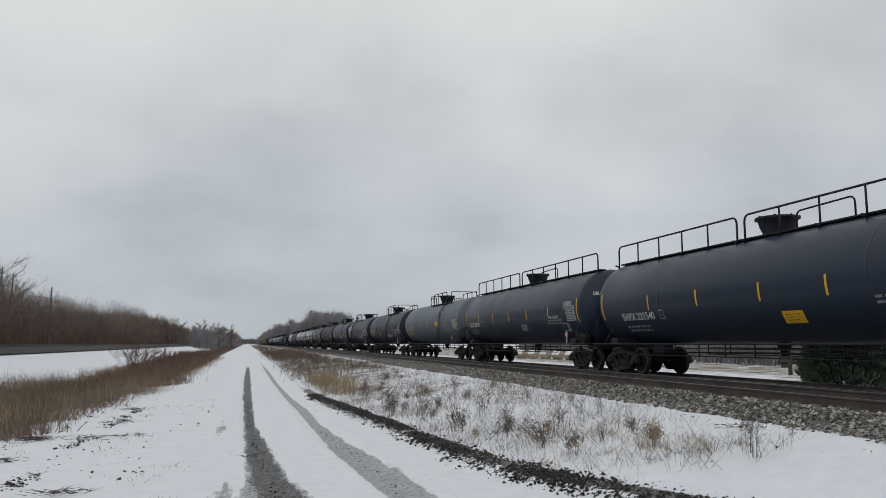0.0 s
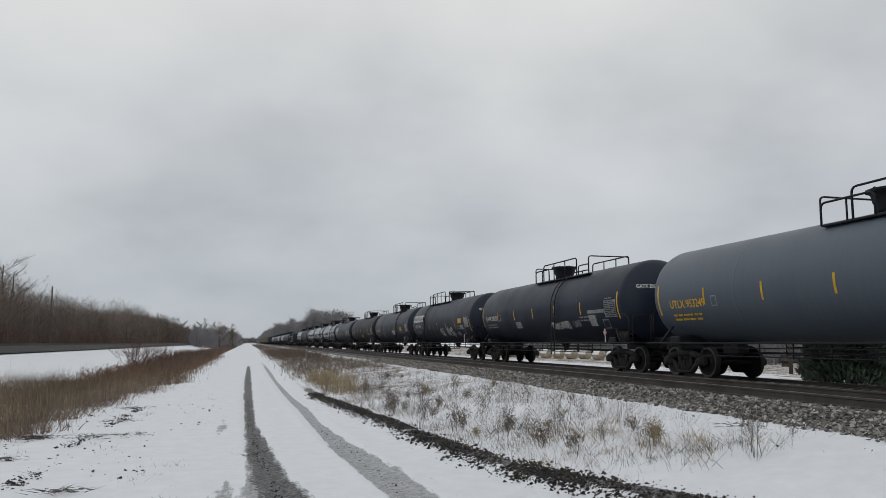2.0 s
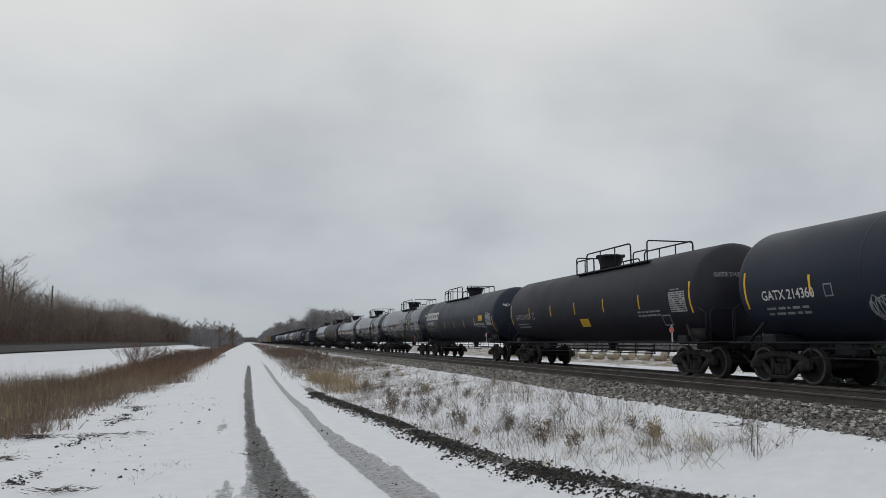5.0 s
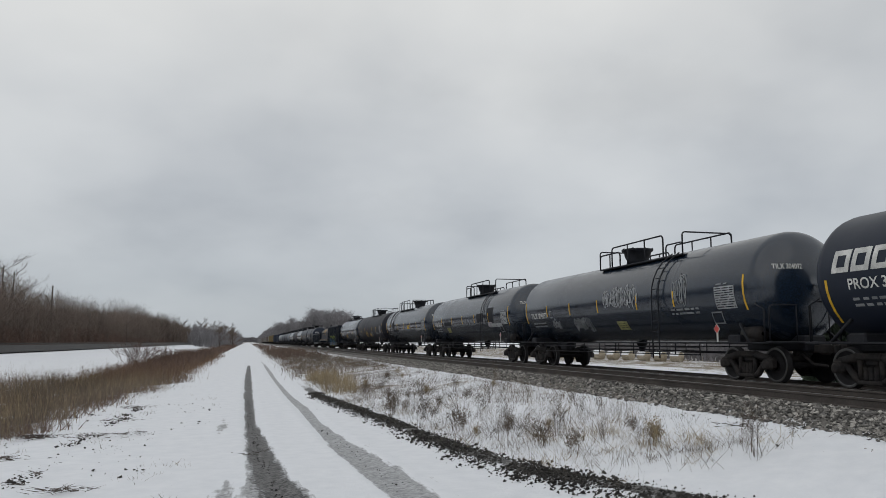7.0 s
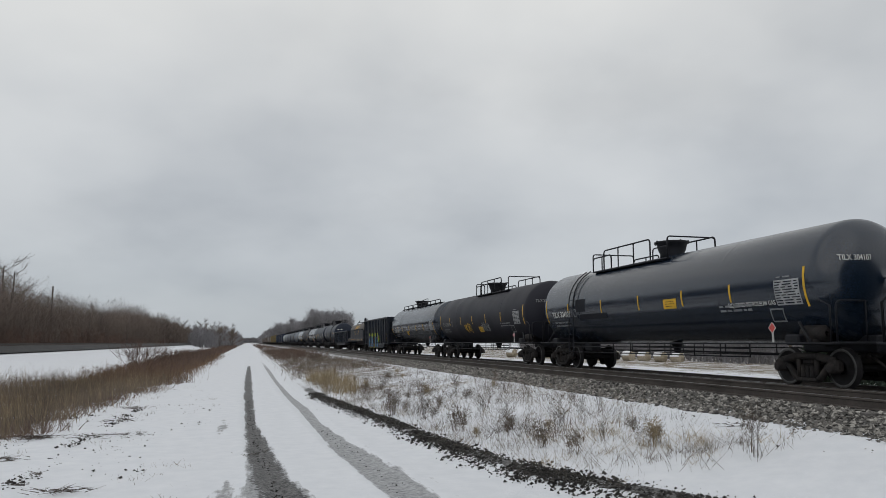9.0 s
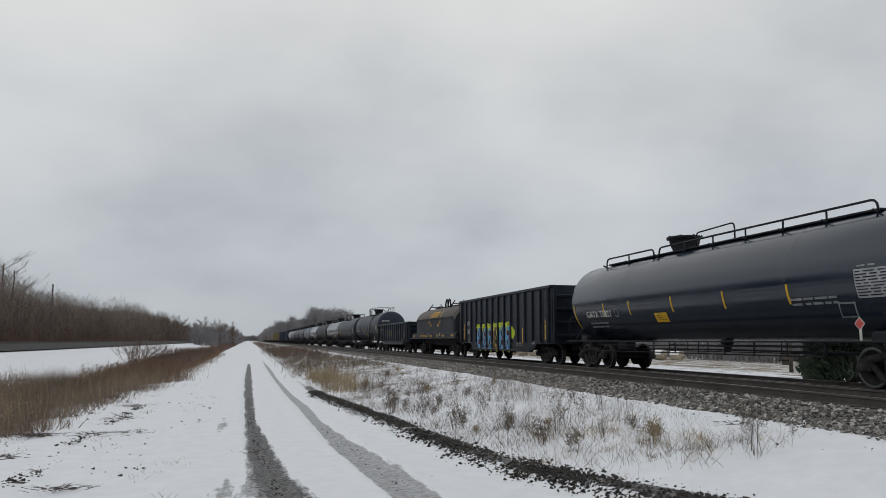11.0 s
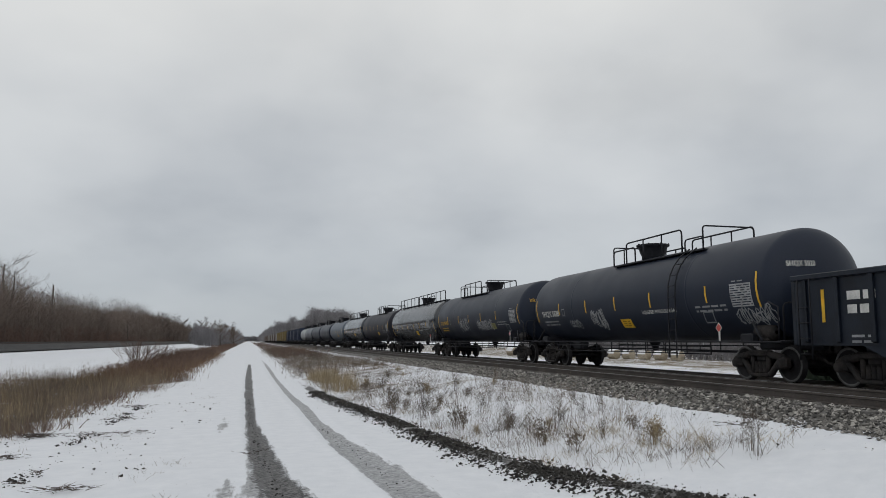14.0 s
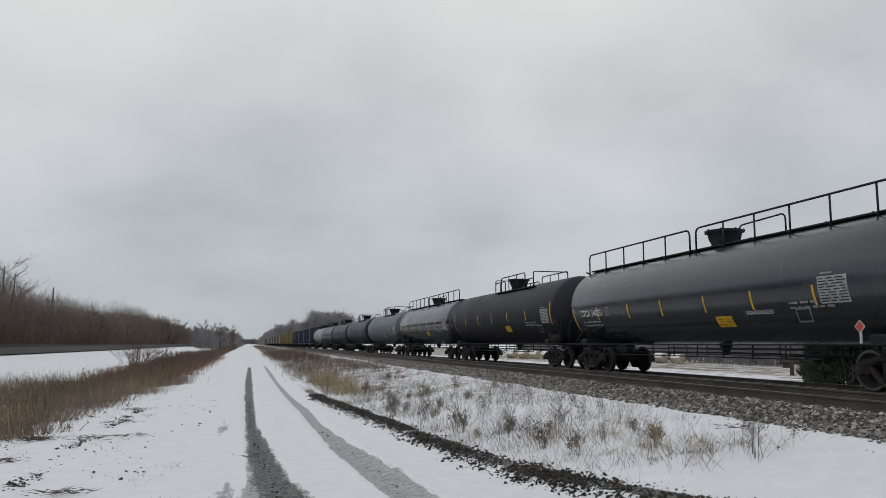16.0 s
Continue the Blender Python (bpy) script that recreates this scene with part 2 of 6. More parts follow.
def height(x, y):
    """The lie of the land without its small relief."""
    rx = lerp(y, RIDGE)
    if x > rx:
        z = np.interp(x, [rx, rx + 0.5, 8.8, 9.3, 12.0, 12.5, 16.2, 17.2, 21, 42, 60, 400], [0.0, 0.12, 0.7, 0.915, 0.915, 0.765, 0.765, 0.64, 0.62, -0.5, -0.8, -0.8])
    else:
        z = np.interp(x, [-400, -60, -32, -28.5, -26.6, -21.6, -20.6, -17, -6, -4, rx - 0.2, rx], [0.4, 0.4, 0.5, 0.75, 1.0, 1.0, 0.85, 0.0, -0.15, 0.0, 0.0, 0.0])
    return float(z)


def ground_material():
    m = bpy.data.materials.new("snow_and_dirt")
    m.use_nodes = True
    add = nodes_of(m.node_tree)
    co = add("ShaderNodeTexCoord").outputs["Object"]

    def att(name):
        return add("ShaderNodeAttribute", attribute_name=name).outputs["Fac"]

    def noise_tex(scale, detail=4.0, rough=0.6, stretch=None):
        v = co
        if stretch:
            v = add("ShaderNodeMapping", [(0, co), ("Scale", stretch)]).outputs[0]
        return add("ShaderNodeTexNoise", [("Vector", v), ("Scale", scale), ("Detail", detail), ("Roughness", rough)]).outputs[0]

    def mth(op, a, b=0.0, c=None):
        ins = [(0, a), (1, b)] + ([(2, c)] if c is not None else [])
        return add("ShaderNodeMath", ins, operation=op).outputs[0]

    def mix(f, a, b):
        n = add("ShaderNodeMixRGB", [(0, f)])
        for i, c in ((1, a), (2, b)):
            if isinstance(c, tuple):
                n.inputs[i].default_value = (*c, 1)
            else:
                m.node_tree.links.new(c, n.inputs[i])
        return n.outputs[0]

    n1, n2, n3, n4 = noise_tex(0.5), noise_tex(3.0), noise_tex(14.0), noise_tex(60.0, 2.0)
    lumps = noise_tex(6.0, 5.0, 0.6, (1.0, 0.12, 1.0))
    tread = noise_tex(16.0, 4.0, 0.6, (0.6, 1.0, 1.0))
    snow = mix(ramp(add, n2, (0.3, 0.0), (0.75, 1.0)), (0.725, 0.75, 0.795), (0.8, 0.82, 0.86))
    clump = noise_tex(22.0, 4.0, 0.6, (0.45, 1.0, 1.0))
    dirt = mix(ramp(add, clump, (0.42, 0.0), (0.6, 1.0)), (0.016, 0.0155, 0.016), (0.15, 0.148, 0.148))
    slush = mix(ramp(add, n3, (0.3, 0.0), (0.7, 1.0)), (0.2, 0.203, 0.212), (0.5, 0.515, 0.535))
    # thin snow where the wheels have pressed it, wet gravel where they wore it through
    slushy = mth("MULTIPLY_ADD", mth("SUBTRACT", n2, 0.5), 0.5, att("slush"))
    slushy = mth("MULTIPLY_ADD", mth("SUBTRACT", lumps, 0.5), 0.9, slushy)
    c = mix(ramp(add, slushy, (0.46, 0.0), (0.6, 1.0)), snow, slush)
    dirty = mth("MULTIPLY_ADD", mth("SUBTRACT", lumps, 0.5), 0.95, att("dirt"))
    dirty = mth("MULTIPLY_ADD", mth("SUBTRACT", tread, 0.5), 0.8, dirty)
    fd = ramp(add, dirty, (0.5, 0.0), (0.6, 1.0))
    c = mix(fd, c, dirt)
    # dead grass and thawed soil of the fields
    straw = mix(ramp(add, n2, (0.3, 0.0), (0.7, 1.0)), (0.09, 0.065, 0.04), (0.22, 0.17, 0.1))
    bare = mth("MULTIPLY_ADD", mth("SUBTRACT", n1, 0.5), 1.2, att("straw"))
    bare = mth("MULTIPLY_ADD", mth("SUBTRACT", n3, 0.5), 0.8, bare)
    fs = ramp(add, bare, (0.5, 0.0), (0.62, 1.0))
    c = mix(fs, c, straw)
    # crushed stone; the shade in the gaps between stones is painted into its colour
    vor = add("ShaderNodeTexVoronoi", [("Vector", co), ("Scale", 16.0)])
    stone = mix(ramp(add, vor.outputs["Color"], (0.0, 0.0), (1.0, 1.0)), (0.085, 0.083, 0.082), (0.29, 0.28, 0.27))
    stone = mix(ramp(add, vor.outputs["Distance"], (0.4, 0.0), (0.9, 0.6)), stone, (0.03, 0.03, 0.03))
    bal = mth("MULTIPLY_ADD", mth("SUBTRACT", n3, 0.5), 0.7, att("ballast"))
    fb = ramp(add, bal, (0.47, 0.0), (0.53, 1.0))
    c = mix(fb, c, stone)
    hgt = mth("ADD", mth("MULTIPLY", n3, 0.5), mth("MULTIPLY", n4, 0.15))
    hgt = mth("MULTIPLY_ADD", fb, vor.outputs["Distance"], hgt)
    hgt = mth("MULTIPLY_ADD", fd, -0.4, hgt)
    bp = add("ShaderNodeBump", [("Strength", 0.5), ("Distance", 0.06), ("Height", hgt)])
    wet = mth("MAXIMUM", fd, ramp(add, slushy, (0.42, 0.0), (0.62, 0.6)))
    rgh = add("ShaderNodeMapRange", [(0, wet), (3, 0.75), (4, 0.5)]).outputs[0]
    s = add("ShaderNodeBsdfPrincipled", [("Base Color", c), ("Roughness", rgh), ("Normal", bp.outputs[0]), ("Specular IOR Level", 0.25)])
    add("ShaderNodeOutputMaterial", [(0, s.outputs[0])])
    return m


def steps(*spans):
    """Grid lines: spans of (start, end, pitch)."""
    out = []
    for a, b, d in spans:
        n = max(1, round((b - a) / d))
        out += [a + (b - a) * k / n for k in range(n)]
    return np.array(out + [spans[-1][1]])


def bell(d, w):
    return np.exp(-(d / w) ** 2)


def build_ground():
    xs = steps((-3500, -400, 500), (-400, -60, 40), (-60, -30, 3), (-30, -12, 0.6), (-12, -4, 0.25), (-4, 7, 0.08), (7, 18, 0.25), (18, 60, 2), (60, 400, 40), (400, 3500, 500))
    ys = steps((-400, -40, 60), (-40, 2, 2), (2, 7, 0.3), (7, 22, 0.1), (22, 50, 0.3), (50, 130, 1.2), (130, 500, 12), (500, 4500, 400))
    X, Y = np.meshgrid(xs, ys)
    Z = np.zeros_like(X)
    rx = np.array([lerp(y, RIDGE) for y in ys])
    rl = np.array([lerp(y, RUT_L) for y in ys])[:, None]
    rr = np.array([lerp(y, RUT_R) for y in ys])[:, None]
    for j, y in enumerate(ys):
        Z[j] = [height(x, y) for x in xs]
    near = np.clip((90 - Y) / 60, 0, 1) * (np.abs(X) < 30)
    bump = np.zeros_like(Z)
    for j in range(len(ys)):
        if ys[j] > 95:
            break
        for i in range(len(xs)):
            if abs(xs[i]) < 30:
                p = Vector((xs[i], ys[j], 0))
                bump[j, i] = noise.noise(p * 0.45) * 0.05 + noise.noise(p * 1.7) * 0.018
    side = np.clip((np.abs(X - 1.0) - 2.0) / 2.0, 0.15, 1.0)
    flatb = np.clip((np.abs(X - 12.6) - 3.9) / 0.5, 0.0, 1.0)
    Z += bump * near * side * 1.6 * flatb
    ridge = bell(X - rx[:, None], 0.28) * np.clip((45 - Y) / 15, 0, 1)
    Z += ridge * 0.11
    rutl, rutr = bell(X - rl, 0.2), bell(X - rr, 0.26)
    Z -= (rutl * 0.055 + rutr * 0.045) * np.clip((120 - Y) / 60, 0, 1)
    for r, s in ((rl, 0.33), (rl, -0.3), (rr, 0.4), (rr, -0.38)):
        Z += bell(X - r - s, 0.12) * 0.018 * np.clip((60 - Y) / 30, 0, 1)
    # how far each kind of ground shows
    fade = np.clip((75 - Y) / 45, 0, 1)
    wl = np.interp(Y, [p[0] for p in RUT_L_WIDE], [p[1] for p in RUT_L_WIDE]) * 1.12
    wr = np.interp(Y, [p[0] for p in RUT_R_WIDE], [p[1] for p in RUT_R_WIDE]) * 1.12

    def flat_top(d, w):
        return np.exp(-(d / w) ** 4)
    dirt = 0.78 * flat_top(X - rl, wl) * np.clip((72 - Y) / 6, 0.1, 1) + ridge * 0.75 + (0.3 * flat_top(X - rr + 0.12, wr * 0.6)) * fade
    dirt += 0.34 * bell(X + 0.2, 0.3) * np.clip((12.3 - Y) / 1.8, 0, 1)
    slush = 0.8 * flat_top(X - rl, wl * 1.12) * np.clip((80 - Y) / 25, 0.45, 1) + 0.86 * flat_top(X - rr, wr) * np.clip((110 - Y) / 60, 0.35, 1)
    slush += 0.56 * bell(X + 0.25, 0.36) * np.clip((13.5 - Y) / 2.5, 0, 1) + 0.58 * bell(X + 0.5, 0.24) * bell(Y - 19, 3.2)
    slush += 0.4 * bell(X - rr - wr - 0.2, 0.14) * fade
    left = np.interp(Y, [p[0] for p in EDGE], [p[1] for p in EDGE]) - 0.25
    straw = np.clip((left - X) / 1.2, 0, 1) * np.clip((X + 13) / 3, 0, 1) * np.where((Y > 42) & (X < left - 5.5), 0.25, 0.66)
    straw += np.clip((X - 18.6) / 1.6, 0, 1) * np.interp(X, [22, 40], [0.47, 0.62]) * np.clip((190 - X) / 60, 0.35, 1) + np.clip((-34 - X) / 4, 0, 1) * 0.75
    straw += ((X > rx[:, None] + 0.2) & (X < 8.2)) * np.interp(Y, [8, 11, 16, 30, 45], [0.05, 0.2, 0.33, 0.4, 0.52])
    ballast = np.clip((3.75 - np.abs(X - 12.55)) / 0.3 + 0.5, 0, 1)
    ballast = np.maximum(ballast, np.clip((2.9 - np.abs(X + 24.0)) / 0.6 + 0.3, 0, 1))
    ny, nx = X.shape
    me = bpy.data.meshes.new("ground")
    idx = np.arange(nx * ny).reshape(ny, nx)
    quads = np.stack([idx[:-1, :-1], idx[:-1, 1:], idx[1:, 1:], idx[1:, :-1]], -1).reshape(-1, 4)
    me.from_pydata(np.stack([X, Y, Z], -1).reshape(-1, 3).tolist(), [], quads.tolist())
    me.polygons.foreach_set("use_smooth", [True] * len(me.polygons))
    for name, a in (("dirt", dirt), ("slush", slush), ("straw", straw), ("ballast", ballast)):
        me.attributes.new(name, "FLOAT", "POINT").data.foreach_set("value", a.astype(np.float32).ravel())
    me.materials.append(ground_material())
    return tagged(new("ground", me), "thin snow over dirt with wheel ruts and straw", "ground", kind="structure")


build_ground()


# ---- tracks ----
def rail_mesh(y0, y1):
    """One length of rail, its top at z = 0: foot, web and head."""
    g = Mesh()
    prof = [(-0.07, -0.17), (-0.07, -0.158), (-0.012, -0.14), (-0.01, -0.045), (-0.036, -0.035), (-0.036, -0.006), (-0.028, 0), (0.028, 0), (0.036, -0.006), (0.036, -0.035), (0.01, -0.045), (0.012, -0.14), (0.07, -0.158), (0.07, -0.17)]
    n = len(prof)
    ys = [y0 + (y1 - y0) * k / 8 for k in range(9)]
    g.add([(x, y, z) for y in ys for x, z in prof], [(i * n + k, i * n + (k + 1) % n, (i + 1) * n + (k + 1) % n, (i + 1) * n + k) for i in range(8) for k in range(n)])
    for i, f in enumerate(g.f):
        if f[0] % n in (6,):
            g.m[i] = 1
    return g.make("rail", RUST_RAIL, SHINE_RAIL)


def track(name, label, x, top, y0, y1, tie_span):
    tr = tagged(new(name), label, "railway track", kind="structure")
    tr.matrix_basis = pose(x, 0, top)
    rm = rail_mesh(y0, y1)
    for s in (-0.7535, 0.7535):
        part("rail", rm, tr, "rusty steel rail with polished head", (s, 0, 0))
    rng = random.Random(3)
    g = Mesh()
    g.box((0, 0, -0.25), (2.6, 0.22, 0.17), 0.015)
    tm = g.make("tie", TIE)
    y = tie_span[0]
    while y < tie_span[1]:
        part("tie", tm, tr, at=pose(rng.uniform(-0.05, 0.05), y, rng.uniform(-0.015, 0.005), 0, 0, rng.uniform(-1, 1)))
        y += 0.52
    g = Mesh()
    y = tie_span[1]
    while y < 170:
        g.box((rng.uniform(-0.05, 0.05), y, -0.25), (2.6, 0.22, 0.17))
        y += 0.52
    return tr, g


for nm, lb, x, top, sp in (("track_main", "railway track under the train, dark ballast", TRACK, RAIL, (5.0, 60.0)), ("track_near", "empty railway track with rusty rails", NEAR_TRACK, NEAR_RAIL, (3.0, 70.0))):
    tr, g = track(nm, lb, x, top, -120, 1500, sp)
    tagged(part("far_ties", g.make("far_ties", TIE), tr), "dark timber ties", kind="stuff")
tr, g = track("track_left", "railway track on a low embankment beyond the brush", LEFT_TRACK, LEFT_RAIL, -60, 1500, (70, 71))
GRAVEL = material("dark_track_gravel", (0.04, 0.039, 0.04), 0.9, 0, 0.4, 4.0, 18.0, 0.8)


def bank():
    """The low ballast bank of the track beyond the brush."""
    g = Mesh()
    prof = [(-3.6, 0.8), (-1.75, 1.64), (1.75, 1.64), (3.0, 1.04)]
    ys = [-60 + 20 * k for k in range(79)]
    g.add([(LEFT_TRACK + x, y, z) for y in ys for x, z in prof], [(i * 4 + k, i * 4 + k + 1, i * 4 + 5 + k, i * 4 + 4 + k) for i in range(78) for k in range(3)])
    tagged(part("ballast_bank", g.make("ballast_bank", GRAVEL)), "dark grey ballast bank under the track", "ballast", kind="structure")


bank()


# ---- the train ----
# far end of the straight shell, as the second at which it passes beside the camera's cross line
R_TANK, Z_TANK = 1.5, 2.53
CACHE = {}


def cached(key, build):
    if key not in CACHE:
        CACHE[key] = build()
    return CACHE[key]


def text_mesh(body, size, mat, bold=0.0):
    """Lettering as a flat mesh: x to the right, y up, from the lower left corner."""
    cu = bpy.data.curves.new("letters", "FONT")
    cu.body, cu.size, cu.offset = body, size, bold
    ob = bpy.data.objects.new("letters", cu)
    scene.collection.objects.link(ob)
    dg = bpy.context.evaluated_depsgraph_get()
    me = bpy.data.meshes.new_from_object(ob.evaluated_get(dg))
    bpy.data.objects.remove(ob)
    me.materials.clear()
    me.materials.append(mat)
    return me


def lettering(parent, body, u, v, size, mat, width, r=R_TANK, label="", flat=None, bold=0.0):
    """Writing on the near side. u: the car's y of its left end; reads towards -y. flat: x of a flat side."""
    me = text_mesh(body, size, mat, bold)
    wide = max(p.co.x for p in me.vertices)
    stretch = width / wide
    for p in me.vertices:
        a, b = p.co.x * stretch, p.co.y
        p.co = (flat, u - a, v + b) if flat is not None else bend(r, Z_TANK, u - a, v + b, 0.01)
    return part("lettering", me, parent, label)


def patch(parent, name, u, v, w, h, mat, r=R_TANK, slant=0.0, label="", flat=None, out=0.007):
    """A thin plate or painted field on the near side; (u, v) its middle."""
    g, n = Mesh(), 5
    pts = []
    for j in range(n):
        t = j / (n - 1) - 0.5
        for s in (0.5, -0.5):
            a, b = u + s * w - slant * t, v + t * h
            pts.append((flat, a, b) if flat is not None else bend(r, Z_TANK, a, b, out))
    g.add(pts, [(2 * j, 2 * j + 1, 2 * j + 3, 2 * j + 2) for j in range(n - 1)])
    return part(name, g.make(name, mat), parent, label)


def bars(parent, name, u, v, w, rows, pitch, mat, r=R_TANK, seed=0, flat=None, thick=0.45):
    """Rows of small writing that cannot be read, as plain bars broken into words."""
    rng = random.Random(seed)
    for k in range(rows):
        g = Mesh()
        a, end = u + w / 2, u - w / 2
        while a > end + 0.05:
            l = min(rng.uniform(0.12, 0.4), a - end)
            pts = []
            for t in (-0.5, 0.5):
                for q in (a, a - l):
                    b = v - (k - (rows - 1) / 2) * pitch + t * pitch * thick
                    pts.append((flat, q, b) if flat is not None else bend(r, Z_TANK, q, b, 0.011))
            g.add(pts, [(0, 1, 3, 2)])
            a -= l + rng.uniform(0.04, 0.1)
        tagged(part(name, g.make(name, mat), parent), kind="stuff")


def scrawl(parent, u, v, w, h, mat, seed, flat=None, r=R_TANK, thick=0.035):
    """Spray-painted scribble: loose loops of a flat line."""
    rng = random.Random(seed)
    g = Mesh()
    path = []
    n = max(6, int(w / 0.1))
    for k in range(n):
        cu, cv = u + w / 2 - (k + 0.5) * w / n, v + rng.uniform(-0.1, 0.1) * h
        a0, turn, rad = rng.uniform(0, 6.3), rng.uniform(2.0, 6.5), rng.uniform(0.3, 0.55)
        for i in range(10):
            a = a0 + turn * i / 9
            path.append((cu + math.cos(a) * rad * max(0.2, w / n) * rng.uniform(0.8, 1.3), cv + math.sin(a) * rad * h))
    pts, m = [], len(path)
    for i, (p, q) in enumerate(path):
        j, l = path[max(0, i - 1)], path[min(m - 1, i + 1)]
        d = Vector((l[0] - j[0], l[1] - j[1])).normalized() * thick / 2
        for s in (1, -1):
            a, b = p - s * d.y, q + s * d.x
            pts.append((flat, a, b) if flat is not None else bend(r, Z_TANK, a, b, 0.009))
    g.add(pts, [(2 * i, 2 * i + 1, 2 * i + 3, 2 * i + 2) for i in range(m - 1)])
    return part("graffiti", g.make("graffiti", mat), parent, "spray-painted scribble")


def wheelset_mesh():
    g = Mesh()
    g.revolve([(-0.95, 0.075), (0.95, 0.075)], "x", 12)
    for s in (-1, 1):
        prof = [(-0.70, 0.13), (-0.685, 0.36), (-0.682, 0.485), (-0.705, 0.488), (-0.715, 0.46), (-0.82, 0.452), (-0.822, 0.39), (-0.78, 0.36), (-0.77, 0.17), (-0.83, 0.13)]
        g.revolve([(a * s, r) for a, r in (prof if s > 0 else prof)], "x", 32)
        g.revolve([(s * 0.8225, 0.39), (s * 0.824, 0.392), (s * 0.824, 0.45), (s * 0.8225, 0.452)], "x", 32, mat=1, caps=False)
    return g.make("wheelset", WHEEL, TREAD)


def side_frame_mesh():
    """Cast truck side: arched top chord, sloping legs, lower spring seat, axle boxes."""
    g = Mesh()
    for s in (-1, 1):
        g.tube([(0, s * 0.36, 0.72), (0, s * 0.62, 0.66), (0, s * 0.89, 0.62)], [0.1, 0.1, 0.09], 8)
        g.tube([(0, s * 0.72, 0.55), (0, s * 0.42, 0.22), (0, s * 0.3, 0.17)], [0.075, 0.085, 0.08], 8)
        g.box((0, s * 0.89, 0.5), (0.22, 0.34, 0.3), 0.05)
        g.revolve([(-0.13, 0.06), (-0.12, 0.115), (0.1, 0.125)], "x", 14, c=(-0.06, s * 0.89, 0.457))
        g.tube([(0, s * 0.3, 0.2), (0, s * 0.3, 0.7)], 0.065, 8)
    g.box((0, 0, 0.73), (0.2, 0.8, 0.16), 0.04)
    g.box((0, 0, 0.16), (0.24, 0.7, 0.1), 0.03)
    for k in (-0.15, 0, 0.15):
        g.revolve([(0.2, 0.06), (0.26, 0.075), (0.3, 0.06), (0.36, 0.075), (0.4, 0.06), (0.46, 0.075), (0.52, 0.06)], "z", 10, c=(0, k, 0))
    return g.make("side_frame", IRON)


def bolster_mesh():
    g = Mesh()
    g.box((0, 0, 0.62), (2.0, 0.4, 0.22), 0.05)
    g.revolve([(0.7, 0.2), (0.86, 0.2)], "z", 16)
    for s in (-1, 1):
        g.box((0, s * 0.4, 0.42), (1.7, 0.1, 0.14), 0.02)
        g.tube([(-0.72, s * 0.42, 0.4), (0.72, s * 0.42, 0.4)], 0.05, 6)
        for q in (-0.74, 0.74):
            g.box((q, s * 0.41, 0.42), (0.09, 0.07, 0.34), 0.02)
    return g.make("truck", IRON)


WHEELSETS = []


def truck(car, y, keyed=True):
    tr = part("truck", cached("truck", bolster_mesh), car, "dirty cast-iron freight truck", (0, y, 0))
    for s in (-1, 1):
        part("side_frame", cached("side", side_frame_mesh), tr, at=pose(s * 0.99, 0, 0, 0, 0, 0 if s < 0 else 180))
    for s in (-1, 1):
        ws = part("wheelset", cached("wheels", wheelset_mesh), tr, "worn steel wheels on an axle", (0, s * 0.889, 0.457))
        if keyed:
            WHEELSETS.append((ws, s * 0.889))
    return tr


def coupler_mesh():
    g = Mesh()
    g.box((0, 0.45, 0.88), (0.16, 0.9, 0.2), 0.03)
    g.box((0.05, 0.98, 0.88), (0.34, 0.24, 0.3), 0.06)
    g.box((-0.14, 1.08, 0.88), (0.12, 0.16, 0.26), 0.05)
    g.tube([(0.2, 0.3, 0.75), (0.25, 0.75, 0.5), (0.15, 1.15, 0.45)], 0.035, 6)
    g.box((0, 0.1, 0.88), (0.5, 0.2, 0.4), 0.04)
    return g.make("coupler", IRON)


def arch(p, q, up, r=0.12):
    """A hooped rail: up from p, across, down to q, with rounded corners."""
    p, q, u = Vector(p), Vector(q), Vector(up)
    d = (q - p).normalized()
    n = u.normalized()
    out = [p, p + u - n * r]
    for k in (1, 2):
        a = k * math.pi / 6
        out.append(p + u - n * r + n * math.sin(a) * r + d * (1 - math.cos(a)) * r)
    out.append(p + u + d * r)
    out.append(q + u - d * r)
    for k in (2, 1):
        a = k * math.pi / 6
        out.append(q + u - n * r + n * math.sin(a) * r - d * (1 - math.cos(a)) * r)
    return out + [q + u - n * r, q]


def ladder_mesh(y, z0, z1):
    g = Mesh()
    for s in (-0.2, 0.2):
        path = []
        for k in range(13):
            v = z0 + (z1 - z0) * k / 12
            if v < Z_TANK:
                x = -(R_TANK + 0.1)
            else:
                x = -(R_TANK + 0.1) * math.cos(math.asin(min(1, (v - Z_TANK) / (R_TANK + 0.1))))
            path.append((x, y + s, v))
        g.tube(path, 0.022, 6)
    n = int((z1 - z0) / 0.34)
    for k in range(n):
        v = z0 + 0.15 + k * 0.34
        x = -(R_TANK + 0.1) if v < Z_TANK else -(R_TANK + 0.1) * math.cos(math.asin(min(1, (v - Z_TANK) / (R_TANK + 0.1))))
        g.tube([(x, y - 0.2, v), (x, y + 0.2, v)], 0.014, 5)
    return g.make("ladder", STEEL)


def manway_mesh():
    g = Mesh()
    top = Z_TANK + R_TANK
    g.revolve([(top - 0.1, 0.42), (top + 0.08, 0.4), (top + 0.22, 0.47), (top + 0.4, 0.51), (top + 0.44, 0.59), (top + 0.5, 0.59), (top + 0.51, 0.54)], "z", 20)
    for k in range(8):
        a = k * math.pi / 4
        g.box((0.56 * math.cos(a), 0.56 * math.sin(a), top + 0.47), (0.07, 0.07, 0.12), 0.02)
    return g.make("manway", STEEL)


